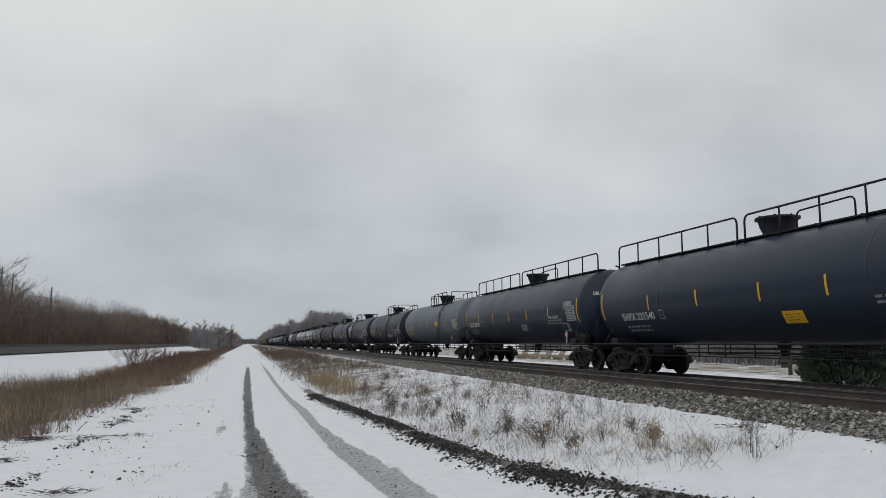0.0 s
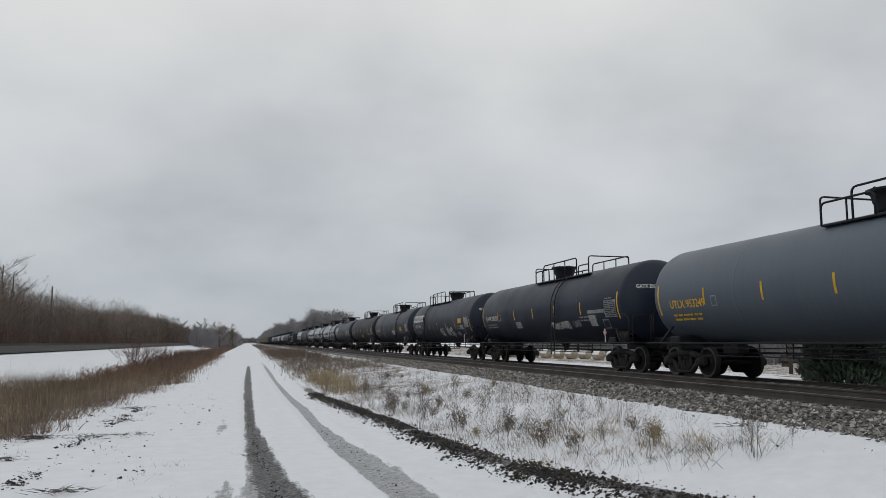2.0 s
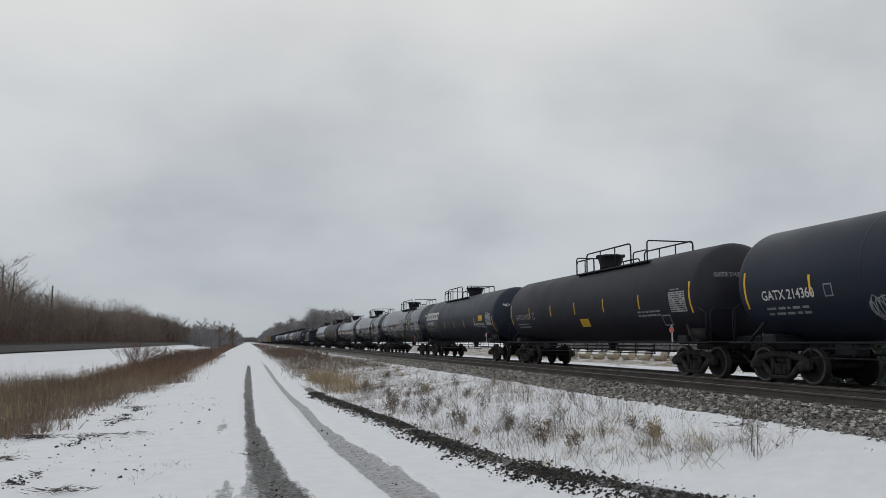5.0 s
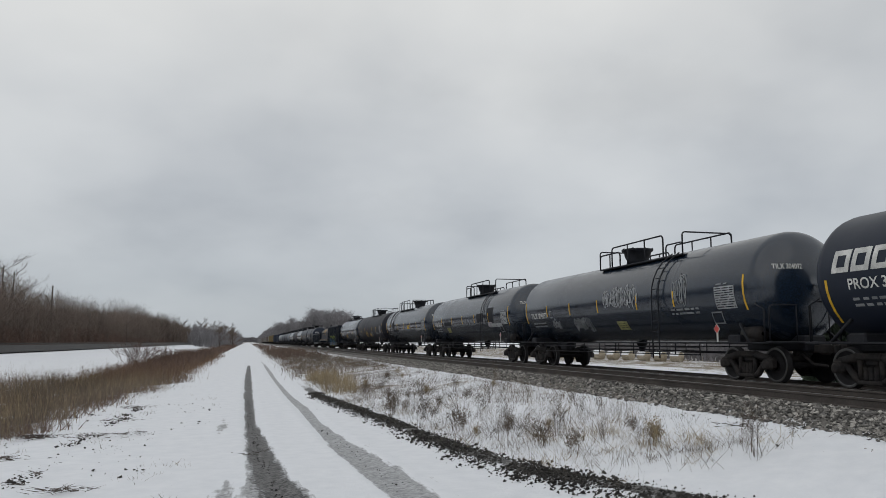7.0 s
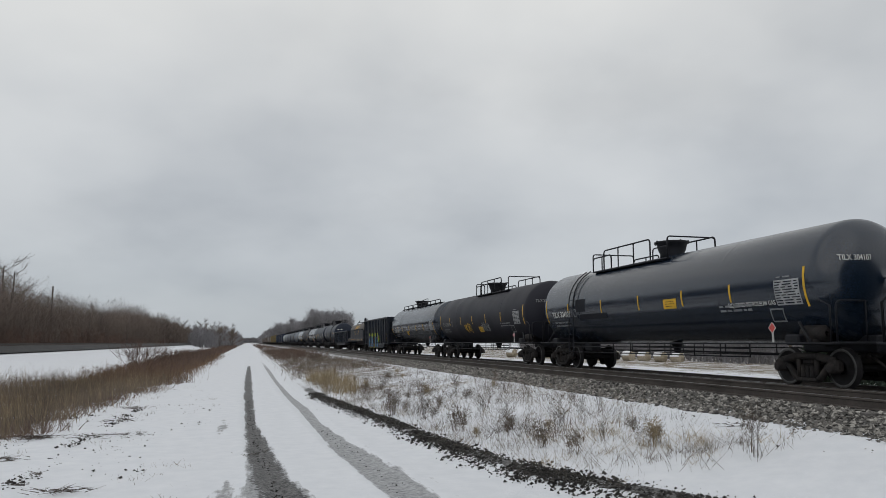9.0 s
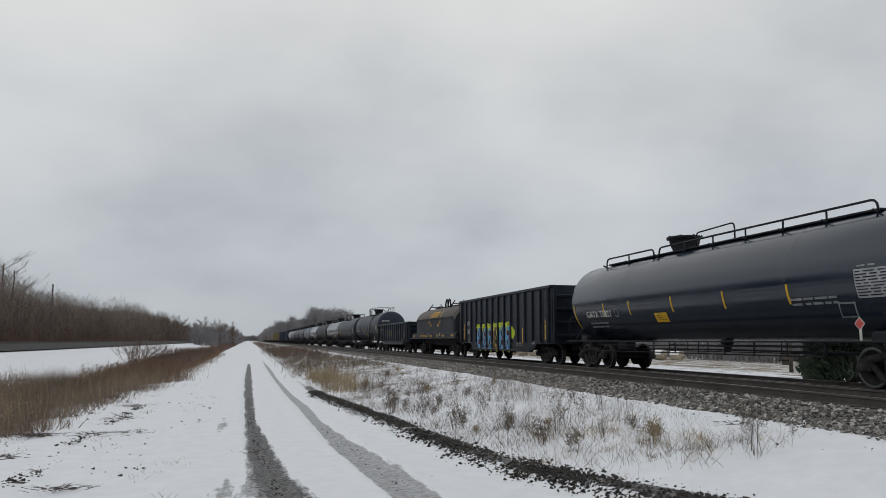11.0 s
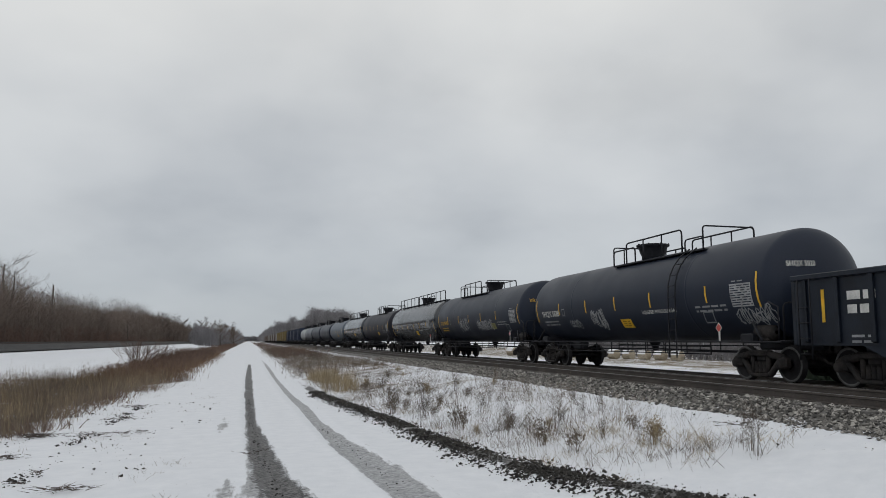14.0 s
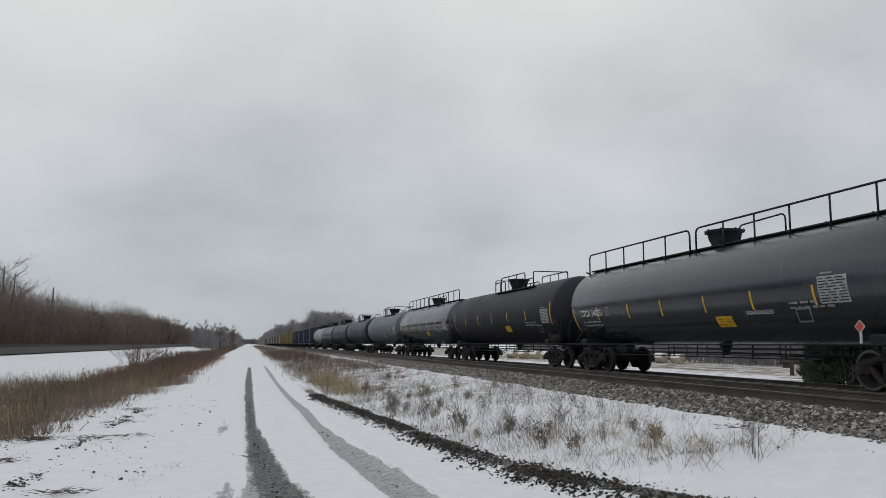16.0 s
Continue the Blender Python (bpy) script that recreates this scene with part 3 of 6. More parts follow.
def tank_mesh(cyl, paint, seams):
    g = Mesh()
    prof = []
    h = 0.72
    for k in range(10):
        a = math.pi / 2 * k / 9
        prof.append((-cyl / 2 - h * math.cos(a), max(0.02, R_TANK * math.sin(a))))
    for s in seams:
        prof += [(s - 0.1, R_TANK), (s - 0.06, R_TANK), (s - 0.03, R_TANK), (s - 0.02, R_TANK + 0.003), (s + 0.02, R_TANK + 0.003), (s + 0.03, R_TANK), (s + 0.06, R_TANK), (s + 0.1, R_TANK)]
    for k in range(9, -1, -1):
        a = math.pi / 2 * k / 9
        prof.append((cyl / 2 + h * math.cos(a), max(0.02, R_TANK * math.sin(a))))
    g.revolve(prof, "y", 56, c=(0, 0, Z_TANK))
    return g.make("tank", paint)


def full_railing(car, cyl, man, inset=-0.1, tall=0.76):
    """Long hand rails on both sides of the top walkway, in two lengths that meet beside the manway."""
    top = Z_TANK + R_TANK
    e = cyl / 2 - inset
    g = Mesh()
    for s in (-0.55, 0.55):
        g.box((s * 0.75, 0, top - 0.03), (0.3, 2 * e, 0.05), 0.01)
    part("walkway", g.make("walkway", STEEL), car)
    for s in (-0.62,):
        for a, b in ((e, man + 0.95), (man + 0.6, -e)):
            g = Mesh()
            g.tube(arch((s, a, top - 0.12), (s, b, top - 0.12), (0, 0, tall), 0.18), 0.03, 6)
            n = max(2, round(abs(a - b) / 1.5))
            for k in range(1, n):
                y = a + (b - a) * k / n
                g.tube([(s, y, top - 0.2), (s, y, top + tall - 0.13)], 0.026, 6)
            for k in range(n + 1):
                y = a + (b - a) * k / n
                g.tube([(s - 0.16 * (1 if s < 0 else -1), y, top - 0.06), (s, y, top - 0.13)], 0.03, 6)
            part("railing", g.make("railing", STEEL), car)
    g = Mesh()
    g.tube(arch((-0.2, man - 1.0, top), (-0.2, man - 3.0, top + 0.05), (0, 0, 0.5), 0.15), 0.025, 6)
    part("grab_rail", g.make("grab_rail", STEEL), car)


def short_railing(car, man, a, b):
    """A platform beside the manway with a hooped rail of two heights."""
    top = Z_TANK + R_TANK
    g = Mesh()
    for s in (-0.72, 0.72):
        g.box((s, (a + b) / 2, top - 0.2), (0.42, abs(a - b), 0.05), 0.01)
        for k in range(5):
            y = a + (b - a) * (k + 0.5) / 5
            g.tube([(s * 1.25, y, top - 0.2), (s * 0.8, y, top - 0.24)], 0.03, 5)
    part("platform", g.make("platform", STEEL), car, "dark steel grating platform")
    m = a + (b - a) * 0.8
    for s, p, q, hgt in ((-0.9, a, a + (b - a) * 0.28, 0.55), (-0.9, a + (b - a) * 0.17, m, 0.76), (0.9, a, a + (b - a) * 0.35, 0.55), (0.9, a + (b - a) * 0.42, b, 0.76)):
        g = Mesh()
        g.tube(arch((s, p, top - 0.2), (s, q, top - 0.2), (0, 0, hgt), 0.14), 0.028, 6)
        n = 3 if abs(p - q) > 2 else 2
        for k in range(1, n):
            y = p + (q - p) * k / n
            g.tube([(s, y, top - 0.22), (s, y, top - 0.2 + hgt)], 0.024, 6)
        part("railing", g.make("railing", STEEL), car)
    g = Mesh()
    g.tube(arch((-0.9, m + (b - a) * 0.03, top - 0.2), (-0.9, b, top - 0.2), (0, 0, 0.4), 0.12), 0.024, 6)
    part("grab_rail", g.make("grab_rail", STEEL), car)
    for y in (a, b):
        g = Mesh()
        g.tube(arch((-0.9, y, top - 0.2), (0.9, y, top - 0.2), (0, 0, 0.72), 0.1), 0.026, 6)
        part("end_railing", g.make("end_railing", STEEL), car)


def car_base(name, label, category, length, s):
    """The Empty of a car at its middle on the rails."""
    ob = new(name)
    ob.empty_display_size = 1
    ob.matrix_basis = pose(TRACK, s, RAIL)
    tagged(ob, label, category, "cars of the passing freight train")
    return ob


CARS = []


def tank_car(t1, label, paint=None, rail="short", marks="", mark_mat=None, seed=0, detail=2, logo=False, scribble=(), ladder=None, placard=14.75, sign=10.0, signz=1.8, sign_mat=None, at=(0.75, 2.1, 1.85), words=(), near=15.9, man=8.0, stripes=(2.6, 5.15, 7.65, 10.2, 12.85), level=(2.38, 2.38), panel=15.2, plate=14.3, tags=()):
    """t1: when the far end of the shell's straight part passes. Places on the side are metres from that end, which shows on the left."""
    paint = paint or BLACK
    cyl = near + 0.14
    s_far = -3.29 + SPEED * t1
    mid = s_far - cyl / 2
    length = cyl + 2.4
    man = cyl / 2 - man
    car = car_base("tank_car", label, "tank car", length, mid)
    CARS.append((car, mid))
    e = cyl / 2
    part("tank", tank_mesh(cyl, paint, (-cyl * 0.28, cyl * 0.25)), car)
    for s in (-1, 1):
        truck(car, s * (e - 0.75), detail > 0)
        part("coupler", cached("coupler", coupler_mesh), car, at=pose(0, s * (e + 0.08), 0, 0, 0, 0 if s > 0 else 180))
        g = Mesh()
        g.box((0, s * (e - 0.5), 1.02), (0.62, 2.4, 0.42), 0.04)
        for q in (-1, 1):
            g.box((q * 0.85, s * (e - 0.8), 1.12), (1.1, 0.5, 0.26), 0.04)
        g.box((0, s * (e + 0.55), 1.04), (2.7, 0.35, 0.07), 0.02)
        part("stub_sill", g.make("stub_sill", STEEL), car)
    mw = part("manway", cached("manway", manway_mesh), car, at=(0, man, 0))
    for s in (-1, 1):
        g = Mesh()
        x = s * 1.42
        g.box((x, 0, 1.03), (0.14, cyl + 1.4, 0.05), 0.012)
        for q in (-1, 1):
            g.tube([(x, q * (e + 0.55), 1.05), (x, q * (e + 0.55), 1.9), (x, q * (e + 0.2), 2.05)], 0.022, 6)
            g.tube([(x, q * (e - 0.1), 1.05), (s * 1.3, q * (e - 0.6), 1.55)], 0.04, 6)
        part("side_sill", g.make("side_sill", STEEL), car)
        g = Mesh()
        a = e - 2.35
        for z in (0.9, 0.68):
            g.tube([(x, -a, z), (x, a, z)], 0.018, 5)
        n = 9
        for k in range(n + 1):
            y = -a + 2 * a * k / n
            g.tube([(x, y, 1.02), (x, y, 0.66)], 0.02, 5)
        part("lower_handrail", g.make("lower_handrail", STEEL), car)
    if rail == "full":
        full_railing(car, cyl, man)
    elif rail == "low":
        full_railing(car, cyl, man, 1.4, 0.31)
    else:
        short_railing(car, man, man + rail_span(rail)[0], man + rail_span(rail)[1])
    for q in (-1, 1):
        g = Mesh()
        y = q * (e + 0.62)
        g.tube(arch((-1.32, y, 1.06), (1.32, y, 1.06), (0, 0, 0.95), 0.15), 0.022, 6)
        g.tube([(-0.5, y, 1.06), (-0.5, y, 2.0)], 0.018, 5)
        g.tube([(0.5, y, 1.06), (0.5, y, 2.0)], 0.018, 5)
        part("end_rail", g.make("end_rail", STEEL), car)
    if detail < 1:
        return car
    if ladder is not None:
        part("ladder", ladder_mesh(e - ladder, 0.55, Z_TANK + 1.4), car)
    g = Mesh()
    g.revolve([(-0.35, 0.05), (-0.33, 0.2), (0.33, 0.2), (0.35, 0.05)], "y", 14, c=(-1.05, -e + 0.35, 1.27))
    g.box((-1.05, -e + 0.35, 1.1), (0.3, 0.4, 0.1), 0.02)
    part("brake_cylinder", g.make("brake_cylinder", IRON), car)
    g = Mesh()
    g.box((-0.5, e - 2.6, 0.86), (0.4, 0.7, 0.3), 0.04)
    g.revolve([(0.72, 0.1), (0.85, 0.13), (1.03, 0.22)], "z", 14)
    g.tube([(-0.3, e - 2.5, 0.75), (-0.2, 0, 0.78), (-0.3, -e + 2.4, 0.75)], 0.03, 6)
    part("bottom_outlet", g.make("bottom_outlet", STEEL), car)
    # reflective stripes
    for y, h, z in [(e - 0.12, 0.95, level[1]), (e - near, 0.95, level[1])] + [(e - q, 0.48, level[0]) for q in stripes]:
        patch(car, "reflective_stripe", y, z, 0.075, h, YELLOW)
    mk = mark_mat or WHITE
    if marks:
        lettering(car, marks, e - at[0], at[1], 0.33, mk, at[2], bold=0.005)
        bars(car, "small_lettering", e - at[0] - 0.8, at[1] - 0.28, 1.5, 2, 0.13, DULL if mk is WHITE else mk, seed=seed)
        g = patch(car, "stencil_frame", e - at[0] - at[2] - 0.45, at[1] + 0.13, 0.26, 0.3, DULL)
        patch(car, "stencil_field", e - at[0] - at[2] - 0.45, at[1] + 0.13, 0.2, 0.23, paint, out=0.0105)
        me = text_mesh(marks, 0.19, mk, 0.003)
        for p in me.vertices:
            x, z = -1.05 + p.co.x * 0.75, 2.95 + p.co.y
            p.co = (x, -e - 0.012 - 0.72 * math.sqrt(max(0, 1 - (x * x + (z - Z_TANK) ** 2) / R_TANK ** 2)), z)
        part("end_lettering", me, car)
    for w, u, v, size, width in words:
        lettering(car, w, e - u, v, size, WHITE, width, bold=0.002)
    # data panel near the leading end, warning label, notices, tilted frame
    pu = e - panel
    patch(car, "data_panel", pu, 2.28, 0.9, 0.62, PANEL)
    bars(car, "panel_lettering", pu, 2.28, 0.84, 9, 0.064, paint, seed=seed + 1, thick=0.42)
    bars(car, "panel_heading", pu + 0.1, 2.66, 0.5, 1, 0.08, DULL, seed=seed + 3)
    patch(car, "warning_label", e - sign, signz, 0.75, 0.3, sign_mat or YELLOW, slant=0.05)
    bars(car, "label_lettering", e - sign, signz, 0.5, 3, 0.07, STEEL, seed=seed + 4, thick=0.2)
    bars(car, "notice_lettering", e - 13.4, 1.98, 1.5, 2, 0.12, DULL, seed=seed + 2)
    patch(car, "tilted_plate", e - plate, 1.74, 0.5, 0.34, DULL, slant=0.12)
    patch(car, "tilted_plate", e - plate, 1.74, 0.42, 0.26, paint, slant=0.1, out=0.0105)
    for u, v, w, h, m in tags:
        patch(car, "painted_patch", e - u, v, w, h, m, slant=0.06)
    if placard:
        d = Mesh()
        for m, q, x in ((0, 0.15, -1.425), (1, 0.125, -1.43)):
            d.add([(x, e - placard, 1.42 - q), (x, e - placard - q, 1.42), (x, e - placard, 1.42 + q), (x, e - placard + q, 1.42)], [(0, 3, 2, 1)], m)
        d.box((-1.41, e - placard, 1.28), (0.02, 0.06, 0.5))
        part("placard", d.make("placard", WHITE, RED if seed % 2 else PINK), car, "diamond hazard placard")
    for u, v, w, h, m in scribble:
        scrawl(car, e - u, v, w, h, m, seed + int(u * 10) + 7)
    if logo:
        # owner's mark, as plain blocks of its size
        g = Mesh()
        for k in range(6):
            a = e - 0.35 - k * 0.56
            for q0, q1, b0, b1 in ((0.0, 0.13, -0.25, 0.25), (0.13, 0.37, 0.13, 0.25), (0.37, 0.5, -0.25, 0.25), (0.13, 0.37, -0.25, -0.13)):
                pts = [bend(R_TANK, Z_TANK, a - q - 0.15 * b, 2.83 + b, 0.011) for b in (b0 + (b1 - b0) * i / 5 for i in range(6)) for q in (q0, q1)]
                g.add(pts, [(2 * i, 2 * i + 1, 2 * i + 3, 2 * i + 2) for i in range(5)])
        part("owner_mark", g.make("owner_mark", WHITE), car, "white block-lettered owner's mark")
    return car


def rail_span(kind):
    return {"short": (1.3, -4.5), "wide": (4.35, -1.2)}[kind]


PANEL = material("pale_stencil_panel", (0.36, 0.37, 0.38), 0.7, 0, 0.25, 3, 40, 0.05)
FADED = material("faded_yellow_label", (0.3, 0.29, 0.12), 0.7, 0, 0.3, 3, 40, 0.05)
PALEPINK = material("faded_pink_patch", (0.42, 0.36, 0.39), 0.7, 0, 0.3, 2, 30, 0.05)
MATT = tank_paint("fresh_black_patch", (0.012, 0.014, 0.02), 0.6, 0.2, (0.02, 0.022, 0.03), 0.2)
LOW = dict(level=(2.18, 1.97))
tank_car(1.45, "blue-black tank car with full-length top rails", NAVY, "full", "SHPX 221540", seed=1, sign=9.98, signz=1.7, at=(1.5, 1.85, 2.15), stripes=(3.42, 6.17, 9.0, 11.35))
tank_car(2.35, "blue-black tank car with full-length rails and weathered panel", NAVY, "full", "DBUX 340047", seed=2, sign=9.5, sign_mat=DULL, at=(0.57, 2.0, 2.1), words=(("NON-ODORIZED", 12.9, 2.12, 0.15, 1.0),), placard=14.66, tags=((14.4, 1.73, 0.62, 0.34, DULL), (14.95, 2.62, 0.8, 0.3, DULL)), near=15.85)
tank_car(3.253, "grey tank car with yellow lettering and short platform", GREY, "short", "UTLX 953249", YELLOW, 3, ladder=11.7, sign=10.68, signz=2.4, placard=14.53, plate=14.02, near=15.86)
tank_car(4.187, "black tank car with pale patches and graffiti", BLACK, "short", "GATX 206720", seed=4, scribble=((10.5, 1.79, 1.9, 0.34, WHITE), (12.2, 1.8, 0.6, 0.25, DULL)), ladder=10.3, sign=5.54, signz=1.89, sign_mat=DULL, at=(0.7, 2.2, 1.8), near=15.98, plate=14.76, placard=14.84, panel=15.38, tags=((15.38, 2.28, 0.92, 0.62, PANEL), (14.2, 2.22, 1.5, 0.13, DULL), (13.74, 1.89, 0.55, 0.42, PANEL)))
tank_car(5.107, "black tank car with white owner's mark and scribbles", BLACK, "wide", "PROX 34967", seed=5, logo=True, scribble=((8.69, 1.78, 1.0, 0.5, WHITE), (10.74, 1.77, 1.7, 0.62, WHITE)), ladder=4.1, sign=13.48, signz=2.39, near=15.61, man=7.7, stripes=(3.05, 5.36, 7.64, 9.97, 12.27), placard=14.43, plate=14.02, panel=14.89, at=(0.85, 2.13, 1.7), tags=((13.75, 2.0, 0.7, 0.26, PANEL), (12.6, 1.62, 0.6, 0.22, DULL)), **LOW)
tank_car(6.035, "black tank car with yellow label and graffiti", BLACK, "short", "GATX 214360", seed=6, scribble=((4.6, 1.8, 1.0, 0.5, DULL), (9.62, 1.93, 1.7, 0.36, WHITE)), ladder=11.7, sign=13.01, signz=2.19, near=15.99, panel=15.34, placard=14.81, stripes=(2.5, 4.9, 7.38, 9.94, 12.66))
tank_car(6.955, "dull black tank car with short platform", BROWNBLACK, "short", "GATX 214352", DULL, seed=7, sign=8.3)
tank_car(7.89, "black tank car with white owner's mark", BLACK, "wide", "PROX 39473", seed=8, logo=True, sign=13.48, signz=2.39, near=15.61, man=7.7, stripes=(3.05, 5.36, 7.64, 9.97, 12.27), placard=14.43, plate=14.02, panel=14.89, at=(0.75, 2.2, 1.7), words=(("LIQUEFIED PETROLEUM GAS", 12.2, 2.0, 0.15, 1.9),), **LOW)
tank_car(8.85, "glossy blue-black tank car with scribbled side", GLOSS, "short", "TILX 304092", seed=9, scribble=((9.4, 2.6, 2.5, 0.7, PANEL), (13.24, 2.65, 0.8, 0.9, DULL), (3.4, 1.8, 0.8, 0.4, DULL), (5.9, 1.75, 1.6, 0.5, DULL)), ladder=12.0, sign=9.14, signz=1.64, sign_mat=FADED, near=16.34, stripes=(2.66, 5.06, 7.61, 10.58, 12.89), panel=15.5, plate=14.89, placard=15.0, man=8.1)
tank_car(9.785, "glossy blue-black tank car with dark repainted patches", GLOSS, "short", "TILX 304117", seed=10, ladder=12.07, sign=4.08, signz=1.82, sign_mat=FADED, near=16.15, panel=15.43, plate=14.67, placard=14.77, tags=((13.95, 1.95, 2.0, 0.2, PANEL), (13.0, 2.0, 0.7, 0.26, PALEPINK), (13.2, 2.45, 1.1, 0.9, MATT), (11.3, 2.4, 1.2, 0.5, MATT), (3.8, 2.2, 2.3, 0.25, MATT)))
tank_car(10.725, "glossy blue-black tank car with bright panel", GLOSS, "wide", "TILX 304107", seed=11, ladder=2.95, sign=10.16, signz=2.25, near=16.11, stripes=(2.43, 5.41, 8.21, 10.87, 13.24), panel=15.5, plate=14.89, placard=14.82, words=(("LIQUEFIED PETROLEUM GAS", 13.1, 2.0, 0.16, 1.9),), tags=((3.6, 2.5, 0.9, 0.5, MATT), (4.6, 2.05, 2.4, 0.2, MATT)))
tank_car(11.68, "brown-black tank car with scribbled side", BROWNBLACK, "short", "TILX 304090", DULL, seed=12, scribble=((6.5, 1.9, 1.2, 0.5, YELLOW), (10.0, 1.9, 1.4, 0.5, DULL)), sign=9.0, near=16.2)
tank_car(12.58, "blue-black tank car with sheen and long top rail", GLOSS, "low", "GATX 75821", seed=13, sign=6.5, man=5.9, stripes=(2.69, 4.62, 7.33, 10.0, 12.6), at=(1.15, 1.93, 2.0), **LOW)

GOND = material("black_gondola_paint", (0.009, 0.0135, 0.024), 0.42, 0, 0.45, 0.8, 30, 0.15, (0.015, 0.022, 0.037), 0.3)
BLUEGRAF = material("spray_blue", (0.1, 0.35, 0.6), 0.6, 0, 0.2, 3, 30, 0.05)
LIMEGRAF = material("spray_lime", (0.5, 0.6, 0.03), 0.6, 0, 0.2, 3, 30, 0.05)
REDGRAF = material("spray_red", (0.55, 0.1, 0.09), 0.6, 0, 0.2, 3, 30, 0.05)
TANGRAF = material("spray_tan", (0.2, 0.11, 0.05), 0.6, 0, 0.2, 3, 30, 0.05)
HOOD = tank_paint("coil_hood_paint", (0.075, 0.066, 0.06), 0.6, 0.6, (0.14, 0.125, 0.11))
COILSIDE = tank_paint("coil_side_paint", (0.016, 0.019, 0.027), 0.5, 0.35, (0.035, 0.037, 0.045), 0.25)
DIMBLUE = material("faded_spray_blue", (0.04, 0.09, 0.16), 0.6, 0, 0.4, 3, 30, 0.05)
DIMYELLOW = material("faded_spray_yellow", (0.4, 0.34, 0.05), 0.6, 0, 0.3, 3, 30, 0.05)
GOLD = material("gold_lettering", (0.5, 0.27, 0.03), 0.6, 0, 0.25, 3, 40, 0.05)


def gondola(t_near, t_far, label, z0, z1, ribs, skirt, name="gondola_car"):
    """An open-topped ribbed steel car. Times of its two end walls."""
    s_far, s_near = -3.29 + SPEED * t_far, -3.29 + SPEED * t_near
    mid, L = (s_far + s_near) / 2, s_far - s_near
    car = car_base(name, label, "gondola car", L, mid)
    CARS.append((car, mid))
    e, w = L / 2, 1.45
    g = Mesh()
    for s in (-1, 1):
        g.box((s * w, 0, (z0 + z1) / 2), (0.05, L, z1 - z0), 0.0)
    part("side_wall", g.make("side_wall", GOND), car)
    for s in (-1, 1):
        g = Mesh()
        g.box((0, s * e, (z0 + z1) / 2), (2 * w, 0.05, z1 - z0))
        part("end_wall", g.make("end_wall", GOND), car)
        for k in range(4):
            g = Mesh()
            g.box((0, s * (e + 0.085), z0 + (z1 - z0) * (k + 0.6) / 4.4), (2 * w - 0.28, 0.12, 0.14), 0.03)
            part("end_brace", g.make("end_brace", GOND), car)
        for q in (-1, 1):
            g = Mesh()
            g.box((q * (w - 0.06), s * (e + 0.095), (z0 + z1) / 2), (0.14, 0.14, z1 - z0), 0.02)
            part("corner_post", g.make("corner_post", GOND), car)
        g = Mesh()
        g.box((s * (w + 0.05), 0, z1 - 0.06), (0.16, L + 0.1, 0.13), 0.02)
        part("top_chord", g.make("top_chord", GOND), car)
        g = Mesh()
        g.box((s * (w + 0.02), 0, skirt + 0.05), (0.07, L - 5.2, 0.1), 0.02)
        part("side_sill", g.make("side_sill", GOND), car)
    rib = Mesh()
    rib.box((-0.0, 0, (z0 + z1) / 2), (0.12, 0.13, z1 - z0 - 0.12), 0.03)
    rm = rib.make("rib", GOND)
    for k in range(ribs + 1):
        y = -e + 0.35 + (L - 0.7) * k / ribs
        for s in (-1, 1):
            part("rib", rm, car, at=(s * (w + 0.05), y, 0))
    g = Mesh()
    g.box((0, 0, z0 + 0.04), (2 * w, L, 0.08))
    g.box((0, 0, z0 - 0.16), (0.5, L - 1.5, 0.3), 0.03)
    for s in (-1, 1):
        k = Mesh()
        q = e - 2.6
        k.add([(s * w, -q - 0.7, z0 + 0.02), (s * w, q + 0.7, z0 + 0.02), (s * w, q, skirt), (s * w, -q, skirt), (s * (w - 0.06), -q - 0.7, z0 + 0.02), (s * (w - 0.06), q + 0.7, z0 + 0.02), (s * (w - 0.06), q, skirt), (s * (w - 0.06), -q, skirt)],
              [(0, 1, 2, 3), (4, 7, 6, 5), (2, 6, 7, 3), (0, 3, 7, 4), (1, 5, 6, 2)])
        part("lower_side", k.make("lower_side", GOND), car)
    part("floor_pan", g.make("floor_pan", GOND), car)
    for s in (-1, 1):
        truck(car, s * (e - 1.75))
        part("coupler", cached("coupler", coupler_mesh), car, at=pose(0, s * (e - 0.35), 0, 0, 0, 0 if s > 0 else 180))
        g = Mesh()
        for q in (-0.2, 0.2):
            g.tube([(-w - 0.17, s * (e - 0.45) + q, z0 - 0.35), (-w - 0.17, s * (e - 0.45) + q, z1 - 0.1)], 0.018, 5)
        for k in range(int((z1 - z0) / 0.36)):
            z = z0 - 0.2 + k * 0.36
            g.tube([(-w - 0.17, s * (e - 0.45) - 0.2, z), (-w - 0.17, s * (e - 0.45) + 0.2, z)], 0.014, 5)
        part("ladder", g.make("ladder", STEEL), car)
    return car, e, w


